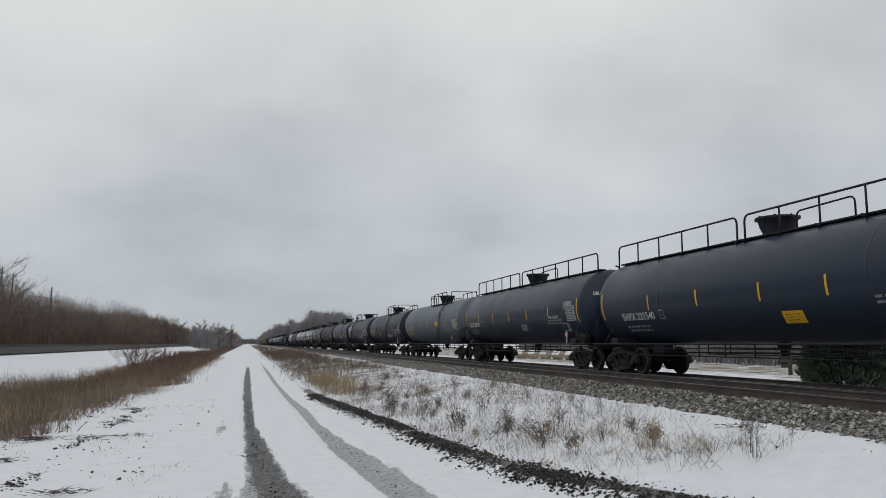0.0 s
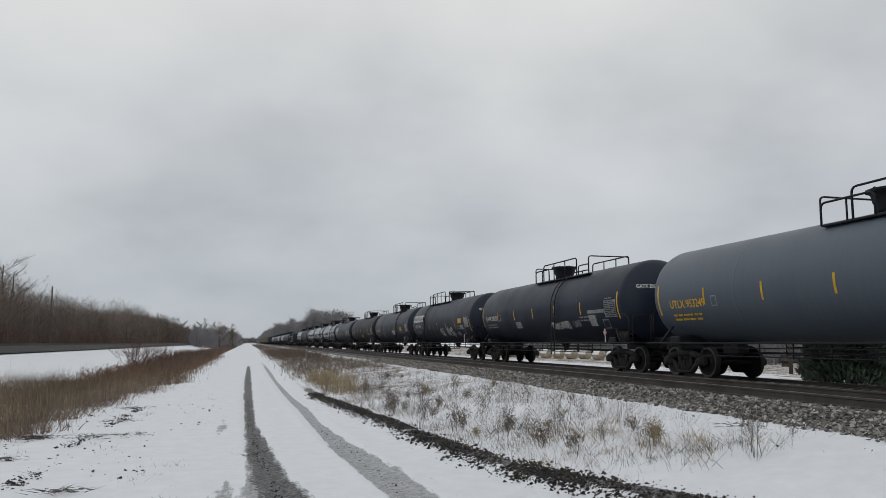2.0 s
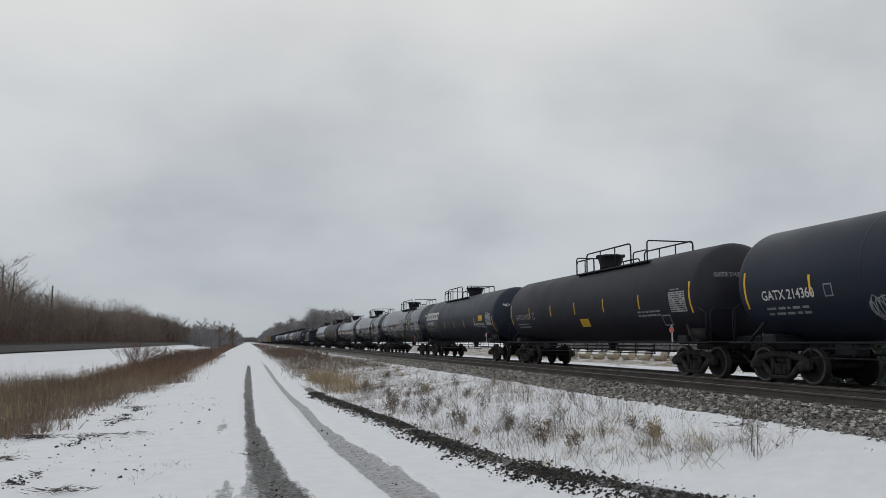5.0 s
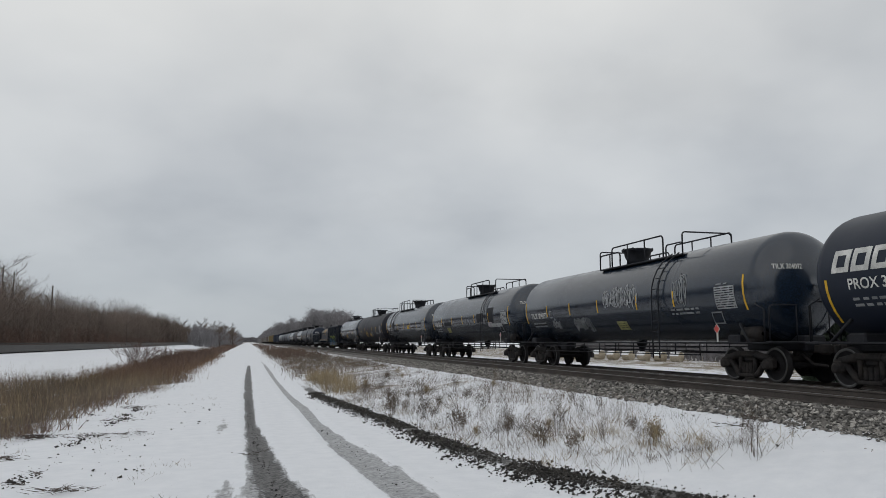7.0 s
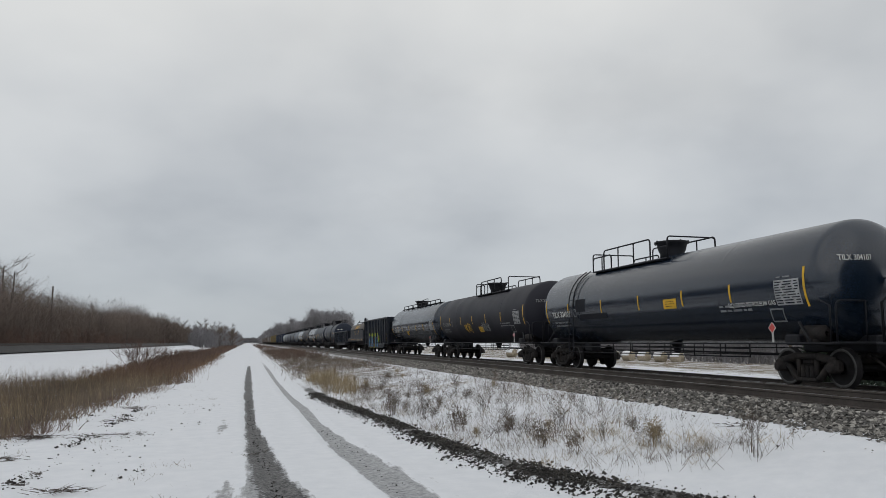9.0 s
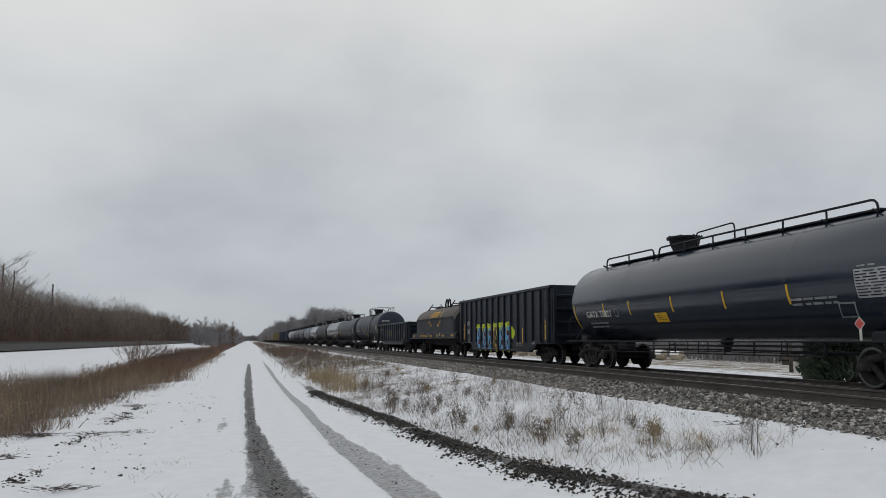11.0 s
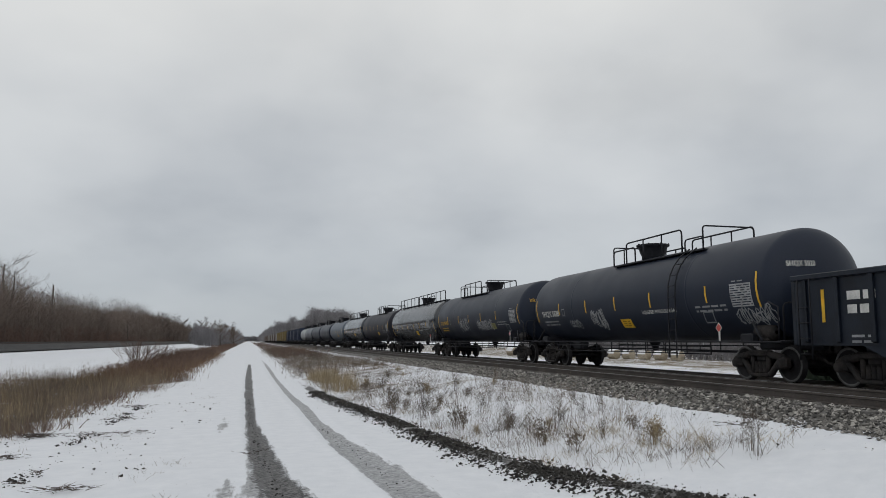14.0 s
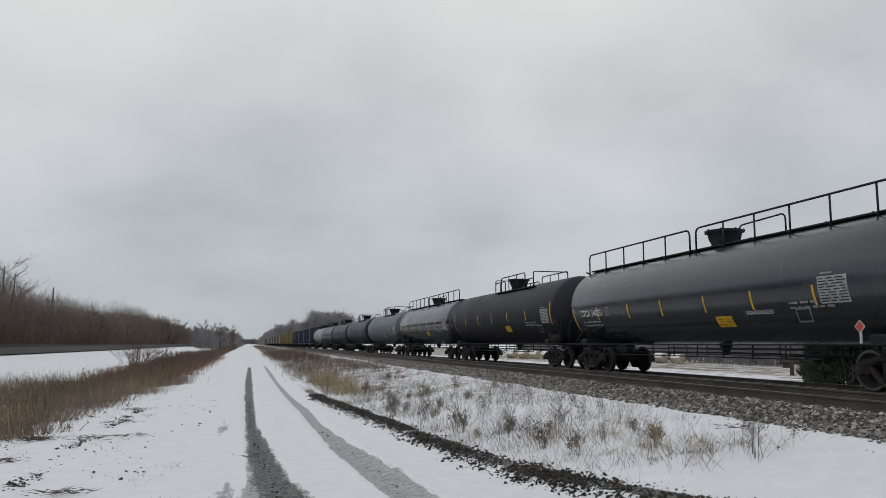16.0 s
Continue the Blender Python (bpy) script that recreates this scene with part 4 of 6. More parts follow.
def tall_gondola():
    car, e, w = gondola(12.69, 13.42, "tall black ribbed gondola with colourful graffiti", 0.9, 3.46, 14, 0.52)
    L = 2 * e
    x = -w - 0.034
    lettering(car, "SSEX", e - 1.52, 1.94, 0.34, WHITE, 0.62, flat=x, bold=0.006)
    lettering(car, "204112", e - 1.52, 1.46, 0.34, WHITE, 0.66, flat=x, bold=0.006)
    bars(car, "small_lettering", e - 2.0, 1.05, 0.7, 2, 0.16, DULL, flat=x, seed=3)
    patch(car, "reflective_stripe", e - 0.86, 1.57, 0.1, 0.9, YELLOW, flat=x)
    patch(car, "reflective_stripe", e - 10.93, 1.3, 0.09, 0.7, YELLOW, flat=x)
    patch(car, "reflective_stripe", -e + 0.8, 1.5, 0.1, 0.9, YELLOW, flat=x)
    patch(car, "label_plate", e - 12.3, 0.95, 0.4, 0.14, DULL, flat=x)
    bars(car, "small_lettering", e - 10.4, 0.88, 0.8, 2, 0.1, DULL, flat=x, seed=6)
    rng = random.Random(5)
    pitch = (L - 0.7) / 14
    def blob(g, m, cu, cv, ru, rv, n, depth, ex=0.6, wob=0.2):
        pts = []
        for i in range(n):
            q = rng.uniform(1 - wob, 1 + wob)
            cx, sx = math.cos(2 * math.pi * i / n), math.sin(2 * math.pi * i / n)
            pts.append((x - 0.003 * depth, cu - ru * q * math.copysign(abs(cx) ** ex, cx), cv + rv * q * math.copysign(abs(sx) ** ex, sx)))
        g.add(pts, [tuple(range(n))], m)

    for k in range(6):
        u = e - 0.35 - (k + 3.5) * pitch
        g = Mesh()
        body = 4 if k == 3 else 0
        blob(g, 3, u, 1.2, 0.37, 0.72, 22, 1, 0.5, 0.1)
        # the letter as slanting fat strokes over its black outline
        lean = rng.uniform(-0.08, 0.08)
        for du, dv, ru, rv in ((0.17 + lean, 1.2, 0.12, 0.58), (-0.02, 1.68, 0.27, 0.13), (-0.04 - lean, 1.2, 0.2, 0.11), (-0.02, 0.72, 0.28, 0.14)) + (((-0.2, 1.42, 0.1, 0.3),) if k in (0, 3, 4) else ((-0.2, 0.95, 0.1, 0.3),)):
            blob(g, body, u + du, dv, ru, rv, 14, 2, 0.55, 0.16)
        for q in range(7):
            blob(g, 1 if k == 3 else 2, u + rng.uniform(-0.26, 0.26), 0.66 + 0.16 * q + rng.uniform(-0.05, 0.05), rng.uniform(0.03, 0.09), rng.uniform(0.03, 0.08), 9, 3, 0.9, 0.4)
        blob(g, 1, u + 0.04, 1.86, 0.35, 0.12, 16, 4, 0.7, 0.4)
        blob(g, 1, u + 0.2, 1.78, 0.1, 0.2, 12, 5, 0.9, 0.4)
        blob(g, 3, u - 0.1, 1.86, 0.13, 0.018, 10, 6, 0.9, 0.4)
        blob(g, 1, u - 0.22, 0.52, 0.12, 0.05, 10, 4, 0.9, 0.4)
        part("graffiti", g.make("graffiti", BLUEGRAF, LIMEGRAF, REDGRAF, STEEL, TANGRAF, WHITE), car, "blue and lime spray-painted letter")
    g = Mesh()
    u = e - 9.56
    g.add([(x, u + 0.36, 1.15), (x, u - 0.05, 1.13), (x, u - 0.3, 1.38), (x, u - 0.32, 1.5), (x, u + 0.05, 1.74), (x, u + 0.3, 1.8)], [(0, 1, 2, 3, 4, 5)])
    part("graffiti", g.make("graffiti", LIMEGRAF), car, "lime spray-painted arrow")


def coil_car():
    s_far, s_near = -3.29 + SPEED * 14.12, -3.29 + SPEED * 13.47
    mid, L = (s_far + s_near) / 2, s_far - s_near
    car = car_base("coil_car", "dark coil car with weathered rounded hood, gold lettering", "coil car", L, mid)
    CARS.append((car, mid))
    e = L / 2
    a = e - 0.85
    prof = [(-1.42, 1.56)]
    for k in range(15):
        t = math.pi * k / 14
        prof.append((-1.42 * math.cos(t), 2.52 + 0.93 * math.sin(t)))
    prof.append((1.42, 1.56))
    g = Mesh()
    n = len(prof)
    rows = []
    for y, s in ((-a, 0.86), (-a + 0.12, 0.97), (-a + 0.3, 1.0), (a - 0.3, 1.0), (a - 0.12, 0.97), (a, 0.86)):
        for px, pz in prof:
            rows.append((px * (0.5 + s / 2), y, 1.56 + (pz - 1.56) * s))
    fs = [(i * n + k, i * n + k + 1, (i + 1) * n + k + 1, (i + 1) * n + k) for i in range(5) for k in range(n - 1)]
    low = [f for f in fs if f[0] % n in (0, n - 2)]
    g.add(rows, fs + [tuple(range(n)), tuple(range(5 * n, 6 * n))], 0, True)
    for i, f in enumerate(g.f):
        if f in low or len(f) > 4:
            g.m[i] = 1
            g.s[i] = False
    part("hood", g.make("hood", HOOD, COILSIDE), car, "rounded steel hood with faded paint")
    for s in (-1, 1):
        g = Mesh()
        g.box((s * 1.44, 0, 2.55), (0.05, 2 * a - 0.5, 0.1), 0.01)
        for k in range(19):
            g.box((s * 1.45, -a + 0.5 + (2 * a - 1) * k / 18, 2.56), (0.07, 0.08, 0.14), 0.01)
        part("hood_seam", g.make("hood_seam", COILSIDE), car)
        g = Mesh()
        g.box((s * 1.5, 0, 1.39), (0.1, L, 0.3), 0.02)
        part("side_sill", g.make("side_sill", COILSIDE), car)
        g = Mesh()
        g.box((s * 1.56, 0, 1.215), (0.24, L + 0.3, 0.045), 0.01)
        part("running_board", g.make("running_board", TREAD), car, "worn steel running board with bright edge")
    g = Mesh()
    g.box((0, 0, 1.45), (2.9, L, 0.3), 0.03)
    g.box((0, 0, 1.0), (1.2, L - 2.5, 0.6), 0.05)
    part("deck", g.make("deck", STEEL), car)
    g = Mesh()
    g.box((0, 0.6, 3.5), (0.14, 8.4, 0.12), 0.02)
    part("lifting_beam", g.make("lifting_beam", STEEL), car)
    for y in (-1.92, 4.6):
        g = Mesh()
        for q in (-1, 1):
            g.tube([(q * 0.75, y + 0.25, 3.22), (q * 0.3, y, 3.86), (q * 0.75, y - 0.25, 3.22)], 0.03, 6)
        g.box((0, y - 0.55, 3.62), (0.08, 1.3, 0.06), 0.02)
        g.box((0, y, 3.62), (0.9, 0.06, 0.06), 0.02)
        part("lifting_bracket", g.make("lifting_bracket", STEEL), car)
    for y in (0.35, -0.35):
        g = Mesh()
        g.tube([(-0.3, y + 0.35 * math.cos(math.pi * k / 8), 3.45 + 0.55 * math.sin(math.pi * k / 8)) for k in range(9)], 0.06, 8)
        part("lifting_loop", g.make("lifting_loop", STEEL), car)
    for s in (-1, 1):
        truck(car, s * (e - 1.7))
        part("coupler", cached("coupler", coupler_mesh), car, at=pose(0, s * (e - 0.25), 0, 0, 0, 0 if s > 0 else 180))
    lettering(car, "CSXT493098", e - 2.45, 1.32, 0.22, GOLD, 1.85, flat=-1.556, bold=0.004)
    for k, u in enumerate((e - 0.6, e - 4.75, e - 6.4, e - 8.2, -e + 3.2, -e + 0.8)):
        patch(car, "reflective_stripe", u, 1.38, 0.6, 0.13, GOLD, flat=-1.556)
    for u in (e - 5.5, e - 8.9):
        patch(car, "label_plate", u, 1.45, 0.25, 0.2, DULL, flat=-1.556)
    # the owner's emblem as plain strokes in its colour
    def hoodpt(u, v, out=0.012):
        t = math.asin(max(-1, min(1, (v - 2.52) / 0.93))) if v > 2.52 else 0
        return (-(1.42 + out) * math.cos(t) if v > 2.52 else -1.432 - out, u, (2.52 + (0.93 + out) * math.sin(t)) if v > 2.52 else v)

    def stroke(g, pts, wd):
        out = []
        for i, (u, v) in enumerate(pts):
            j, l = pts[max(0, i - 1)], pts[min(len(pts) - 1, i + 1)]
            d = Vector((l[0] - j[0], l[1] - j[1])).normalized() * wd / 2
            out += [hoodpt(u - d.y, v + d.x), hoodpt(u + d.y, v - d.x)]
        g.add(out, [(2 * i, 2 * i + 1, 2 * i + 3, 2 * i + 2) for i in range(len(pts) - 1)])
    c = e - 6.95
    g = Mesh()
    for s in (-1, 1):
        stroke(g, [(c + s * 1.65, 2.3), (c + s * 1.65, 2.6), (c + s * 1.57, 2.9), (c + s * 1.45, 3.12)], 0.16)
        stroke(g, [(c + s * 1.7, 2.32), (c + s * 1.42, 2.32)], 0.14)
        for q in (0.95, 1.3):
            stroke(g, [(c + s * q + 0.09, 2.12), (c + s * q - 0.09, 2.12)], 0.2)
    for k, shift in enumerate((0.8, 0.1, -0.6)):
        for q in range(3):
            stroke(g, [(c + shift + 0.3, 2.75 + q * 0.13), (c + shift - 0.3, 2.77 + q * 0.13)], 0.1)
        stroke(g, [(c + shift + (0.3 if k == 0 else 0.0), 2.72), (c + shift + (0.26 if k == 0 else -0.05), 3.05)], 0.1)
    tagged(part("emblem", g.make("emblem", GOLD), car), "faded gold emblem", kind="stuff")
    bars(car, "slogan_lettering", c, 2.68, 2.6, 1, 0.14, GOLD, flat=-1.47, seed=8)
    bars(car, "small_lettering", e - 3.2, 1.62, 1.0, 1, 0.1, DULL, flat=-1.556, seed=9)


def low_gondola():
    car, e, w = gondola(14.207, 14.937, "low black ribbed gondola with faded graffiti", 0.95, 2.6, 14, 0.68)
    x = -w - 0.034
    pitch = (2 * e - 0.7) / 14
    # yellow block letters on faded blue, kept as plain slabs
    for k, u in enumerate((3.12, 2.18, 1.24, 0.34)):
        g = Mesh()
        for m, c0, c1, b0, b1, d in ((0, -0.36, 0.36, 1.28, 2.08, 0), (1, -0.28, 0.28, 1.84, 2.0, 1), (1, -0.1, 0.12, 1.36, 1.84, 1), (1, -0.28, -0.12, 1.36 + 0.2 * (k == 2), 1.84, 1), (1, -0.28, 0.26, 1.36, 1.5, 1)):
            if (k == 0 and c0 == -0.28 and c1 == -0.12) or (k == 2 and b1 == 1.5):
                continue
            g.add([(x - 0.004 * d, u - c0, b0), (x - 0.004 * d, u - c1, b0 - 0.03), (x - 0.004 * d, u - c1 + 0.03, b1), (x - 0.004 * d, u - c0 + 0.03, b1 + 0.02)], [(0, 1, 2, 3)], m)
        part("graffiti", g.make("graffiti", DIMBLUE, DIMYELLOW), car, "faded yellow and blue spray-painted letter")
    scrawl(car, 4.2, 1.7, 0.5, 1.0, DULL, 3, flat=x, thick=0.045)
    for v, h in ((2.05, 0.24), (1.75, 0.24)):
        bars(car, "car_mark", 5.25, v, 0.85, 1, h, WHITE, flat=x, seed=int(v * 10), thick=0.8)
    patch(car, "reflective_stripe", -e + 0.47, 1.66, 0.1, 0.95, YELLOW, flat=x)
    patch(car, "reflective_stripe", e - 0.9, 1.85, 0.1, 0.75, YELLOW, flat=x)
    scrawl(car, -5.59, 1.42, 1.0, 0.8, DULL, 21, flat=x)
    scrawl(car, -0.7, 1.45, 0.5, 0.5, DULL, 22, flat=x, thick=0.05)
    scrawl(car, -1.6, 1.35, 0.4, 0.6, PANEL, 24, flat=x, thick=0.04)
    scrawl(car, -3.4, 1.75, 0.6, 0.6, DULL, 25, flat=x)
    patch(car, "reflective_stripe", -3.72, 1.42, 0.16, 0.55, DIMYELLOW, flat=x, slant=0.1)
    for k, u in enumerate((5.25, -4.5, -6.3)):
        bars(car, "small_lettering", u, 1.1, 0.7, 2, 0.12, DULL, flat=x, seed=k)


tall_gondola()
coil_car()
low_gondola()
tank_car(15.785, "black tank car with scribbles and yellow label", BLACK, "short", "SHQX 5820", seed=15, scribble=((3.9, 1.75, 0.9, 0.35, DULL), (6.14, 1.88, 1.1, 0.75, PANEL), (15.2, 1.75, 1.6, 0.5, DULL)), ladder=11.66, sign=8.14, signz=1.67, near=15.56, man=7.9, stripes=(2.63, 5.23, 7.66, 10.13, 13.29), panel=14.88, plate=13.14, placard=13.77, words=(("LIQUEFIED PETROLEUM GAS", 9.5, 1.95, 0.15, 2.1),))
tank_car(16.71, "black tank car with yellow lettering and graffiti", BLACK, "wide", "UTLX 957001", YELLOW, 16, scribble=((6.2, 2.05, 1.8, 0.75, PANEL), (10.4, 1.95, 2.8, 0.55, PANEL)), sign=11.88, signz=1.86, sign_mat=FADED, near=15.96, stripes=(2.6, 5.19, 7.41, 9.85, 12.57), panel=15.16, plate=14.1, placard=14.68, man=8.1)
tank_car(17.585, "tank car with pale sheen and full-length rails", SHEEN, "full", "CTCX 340051", seed=17, sign=9.82, signz=1.67, near=15.92, stripes=(2.22, 4.6, 6.77, 9.15, 11.28, 13.56), panel=14.18, plate=13.0, placard=14.83, man=8.2, words=(("NON-ODORIZED", 10.9, 1.82, 0.14, 1.1),), **LOW)
LATER = [(18.5, BROWNBLACK, "short"), (19.4, GLOSS, "full"), (20.32, GREY, "short"), (21.25, BLACK, "short"), (22.15, BLACK, "short"), (23.05, NAVY, "full"), (23.95, SILVER, "short")]
for k, (t1, paint, rail) in enumerate(LATER):
    tank_car(t1, "weathered tank car far along the train", paint, rail, seed=30 + k, detail=1 if k < 3 else 0, placard=0)


# ---- the rest of the train, far off ----
BOXBLUE = material("blue_car_paint", (0.02, 0.03, 0.06), 0.6, 0, 0.3, 0.8, 20, 0.1)
BOXYELLOW = material("yellow_car_paint", (0.2, 0.15, 0.06), 0.6, 0, 0.3, 0.8, 20, 0.1)
BOXGREY = material("pale_car_paint", (0.3, 0.29, 0.28), 0.6, 0, 0.3, 0.8, 20, 0.1)
BOXBROWN = material("brown_car_paint", (0.1, 0.06, 0.045), 0.6, 0, 0.3, 0.8, 20, 0.1)


def box_car(t0, t1, label, paint, top):
    length = SPEED * (t1 - t0) - 1.3
    mid = -3.29 + SPEED * (t0 + t1) / 2
    car = car_base("box_car", label, "box car", length, mid)
    CARS.append((car, mid))
    e = length / 2
    g = Mesh()
    g.box((0, 0, (top + 1.1) / 2), (2.9, length, top - 1.1), 0.06)
    n = 16
    for s in (-1, 1):
        for k in range(n + 1):
            g.box((s * 1.48, -e + 0.1 + (length - 0.2) * k / n, (top + 1.1) / 2), (0.08, 0.1, top - 1.2))
    part("body", g.make("body", paint), car)
    g = Mesh()
    g.add([(-1.5, -e, top), (0, -e, top + 0.16), (1.5, -e, top), (-1.5, e, top), (0, e, top + 0.16), (1.5, e, top), (-1.5, -e, top - 0.06), (1.5, -e, top - 0.06), (-1.5, e, top - 0.06), (1.5, e, top - 0.06)],
          [(0, 1, 4, 3), (1, 2, 5, 4), (0, 6, 7, 2, 1), (3, 4, 5, 9, 8), (0, 3, 8, 6), (2, 7, 9, 5)])
    part("roof", g.make("roof", WHEEL), car)
    g = Mesh()
    g.box((-1.55, 0, (top + 1.2) / 2), (0.08, 3.0, top - 1.4), 0.02)
    for k in range(5):
        g.box((-1.6, 0, 1.5 + (top - 2) * k / 4), (0.04, 2.9, 0.1))
    part("sliding_door", g.make("sliding_door", paint), car)
    for s in (-1, 1):
        truck(car, s * (e - 1.9), False)
        part("coupler", cached("coupler", coupler_mesh), car, at=pose(0, s * (e - 0.4), 0, 0, 0, 0 if s > 0 else 180))


t = 23.95
for k, (paint, top, dt, lb) in enumerate([(BOXBLUE, 4.3, 0.95, "dark blue box car")] * 4 + [(BOXYELLOW, 4.6, 0.95, "dull yellow box car")] * 5 + [(BOXGREY, 4.6, 0.95, "pale grey box car"), (BOXBROWN, 4.5, 0.95, "brown box car")] * 8):
    box_car(t, t + dt, lb + " far along the train", paint, top)
    t += dt

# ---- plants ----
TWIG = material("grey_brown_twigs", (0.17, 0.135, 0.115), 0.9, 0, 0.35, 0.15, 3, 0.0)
# paler, bluer twigs for far belts: distance haze put into the base colour
TWIG_FAR = material("haze_grey_twigs", (0.235, 0.228, 0.24), 0.9, 0, 0.3, 0.1, 3, 0.0)
BARK = material("grey_bark", (0.09, 0.08, 0.072), 0.9, 0, 0.4, 2.0, 30, 0.4)
BRUSH = material("red_brown_brush", (0.15, 0.1, 0.08), 0.9, 0, 0.35, 0.2, 3, 0.0)
REED = material("brown_dry_grass", (0.135, 0.105, 0.085), 0.85, 0, 0.45, 0.35, 6, 0.0, (0.25, 0.2, 0.15))
STRAW = material("pale_straw", (0.33, 0.26, 0.16), 0.85, 0, 0.35, 0.5, 6, 0.0)
RUSSET = material("russet_dry_grass", (0.16, 0.095, 0.062), 0.85, 0, 0.4, 0.4, 6, 0.0, (0.27, 0.18, 0.115))
STALK = material("dark_dry_stalk", (0.08, 0.062, 0.05), 0.85, 0, 0.4, 2.0, 20, 0.0)
NEEDLE = material("dark_evergreen", (0.08, 0.115, 0.08), 0.8, 0, 0.5, 1.5, 10, 0.0, (0.13, 0.17, 0.115))


class Blades:
    """Many thin tapered blades in one mesh, as triangles."""

    def __init__(self):
        self.v, self.f = [], []

    def blade(self, p, q, w, rng):
        d = Vector(q) - Vector(p)
        a = rng.uniform(0, 6.283)
        s = d.cross(Vector((math.cos(a), math.sin(a), 0.3))).normalized() * w
        n = len(self.v)
        self.v += [tuple(Vector(p) - s), tuple(Vector(p) + s), tuple(Vector(q))]
        self.f.append((n, n + 1, n + 2))

    def make(self, name, *mats):
        me = bpy.data.meshes.new(name)
        me.from_pydata(self.v, [], self.f)
        for m in mats:
            me.materials.append(m)
        return me


def grow(b, p, d, length, w, depth, rng, spread=0.6, up=0.25):
    """A limb as a bent line of blades that forks into thinner ones."""
    p = Vector(p)
    d = Vector(d).normalized()
    q = p + d * length
    b.blade(p, q + d * length * 0.15, w, rng)
    if depth == 0:
        return
    for k in range(rng.choice((3, 4, 4))):
        t = rng.uniform(0.35, 1.0)
        nd = (d + Vector((rng.gauss(0, spread), rng.gauss(0, spread), rng.gauss(up, spread * 0.5)))).normalized()
        grow(b, p + d * length * t, nd, length * rng.uniform(0.45, 0.72), w * 0.55, depth - 1, rng, spread, up)


def bare_tree_meshes(height_m, seed, girth=0.16, twig=0.045):
    rng = random.Random(seed)
    g = Mesh()
    pts, x, y = [], 0.0, 0.0
    for k in range(7):
        pts.append((x, y, -0.2 + height_m * 0.7 * k / 6))
        x += rng.uniform(-0.12, 0.16) * height_m / 8
        y += rng.uniform(-0.12, 0.12) * height_m / 8
    g.tube(pts, [girth * (1.15 - 0.95 * k / 6) for k in range(7)], 7)
    b = Blades()
    for k in range(16):
        t = 1.2 + 4.6 * (k + rng.random()) / 16
        i = int(t)
        p = Vector(pts[i]).lerp(Vector(pts[i + 1]), t - i)
        a = rng.uniform(0, 6.28)
        reach = height_m * rng.uniform(0.16, 0.3) * (1.15 - 0.1 * t)
        grow(b, p, (math.cos(a), math.sin(a), rng.uniform(0.5, 1.3)), reach, twig, 3, rng, 0.5)
    return g.make("trunk", BARK), b.make("crown", TWIG)


TREES = [bare_tree_meshes(h, 11 + h, 0.12 + h * 0.008) for h in (8, 10, 13)] + [bare_tree_meshes(h, 31 + h, 0.12 + h * 0.008, 0.16) for h in (8, 10, 13)]


def bare_tree(x, y, kind, scale, turn, label="bare grey-brown deciduous tree in winter"):
    tm, cm = TREES[kind]
    ob = tagged(new("bare_tree"), label, "tree", "bare trees at the edge of the woods")
    ob.matrix_basis = pose(x, y, height(x, y), 0, 0, turn)
    s = Matrix.Scale(scale, 4)
    part("trunk", tm, ob, at=s)
    part("crown", cm, ob, at=s)


rng = random.Random(21)
for x, y, kind, sc in ((-33.5, 120, 2, 1.4), (-32.5, 115, 2, 1.25), (-31.5, 128, 1, 1.0), (-33, 111, 2, 1.0), (-31, 165, 1, 1.05), (-32, 175, 4, 1.05), (-33, 150, 1, 1.0), (-30, 206, 4, 1.0), (-31, 260, 4, 1.1), (-30.5, 285, 5, 1.0),
                    (-30, 330, 5, 1.0), (-29, 350, 5, 1.1), (-12.5, 360, 4, 1.2), (-9.5, 330, 4, 1.15), (-8, 350, 5, 0.95), (-6.5, 300, 4, 0.95), (-10.5, 300, 3, 1.25), (-5.5, 290, 3, 1.1), (-14, 380, 5, 1.1), (-18, 400, 5, 1.1), (-22, 390, 5, 1.15),
                    (-32, 100, 1, 1.05), (-34, 105, 0, 1.2), (-33, 133, 0, 1.25), (-32.5, 143, 1, 0.95), (-34, 158, 1, 1.1), (-32, 170, 0, 1.35), (-33, 188, 1, 1.1), (-31.5, 215, 1, 1.0), (-32, 236, 4, 1.05), (-31, 248, 3, 1.3), (-32, 272, 4, 1.2), (-36, 96, 2, 1.0), (-31.5, 92, 1, 1.25), (-32.5, 95, 2, 1.05), (-31, 97, 0, 1.5), (-34, 101, 2, 1.1), (-30.8, 104, 1, 1.05), (-32, 108, 0, 1.3)):
    bare_tree(x, y, kind, sc, rng.uniform(0, 360))


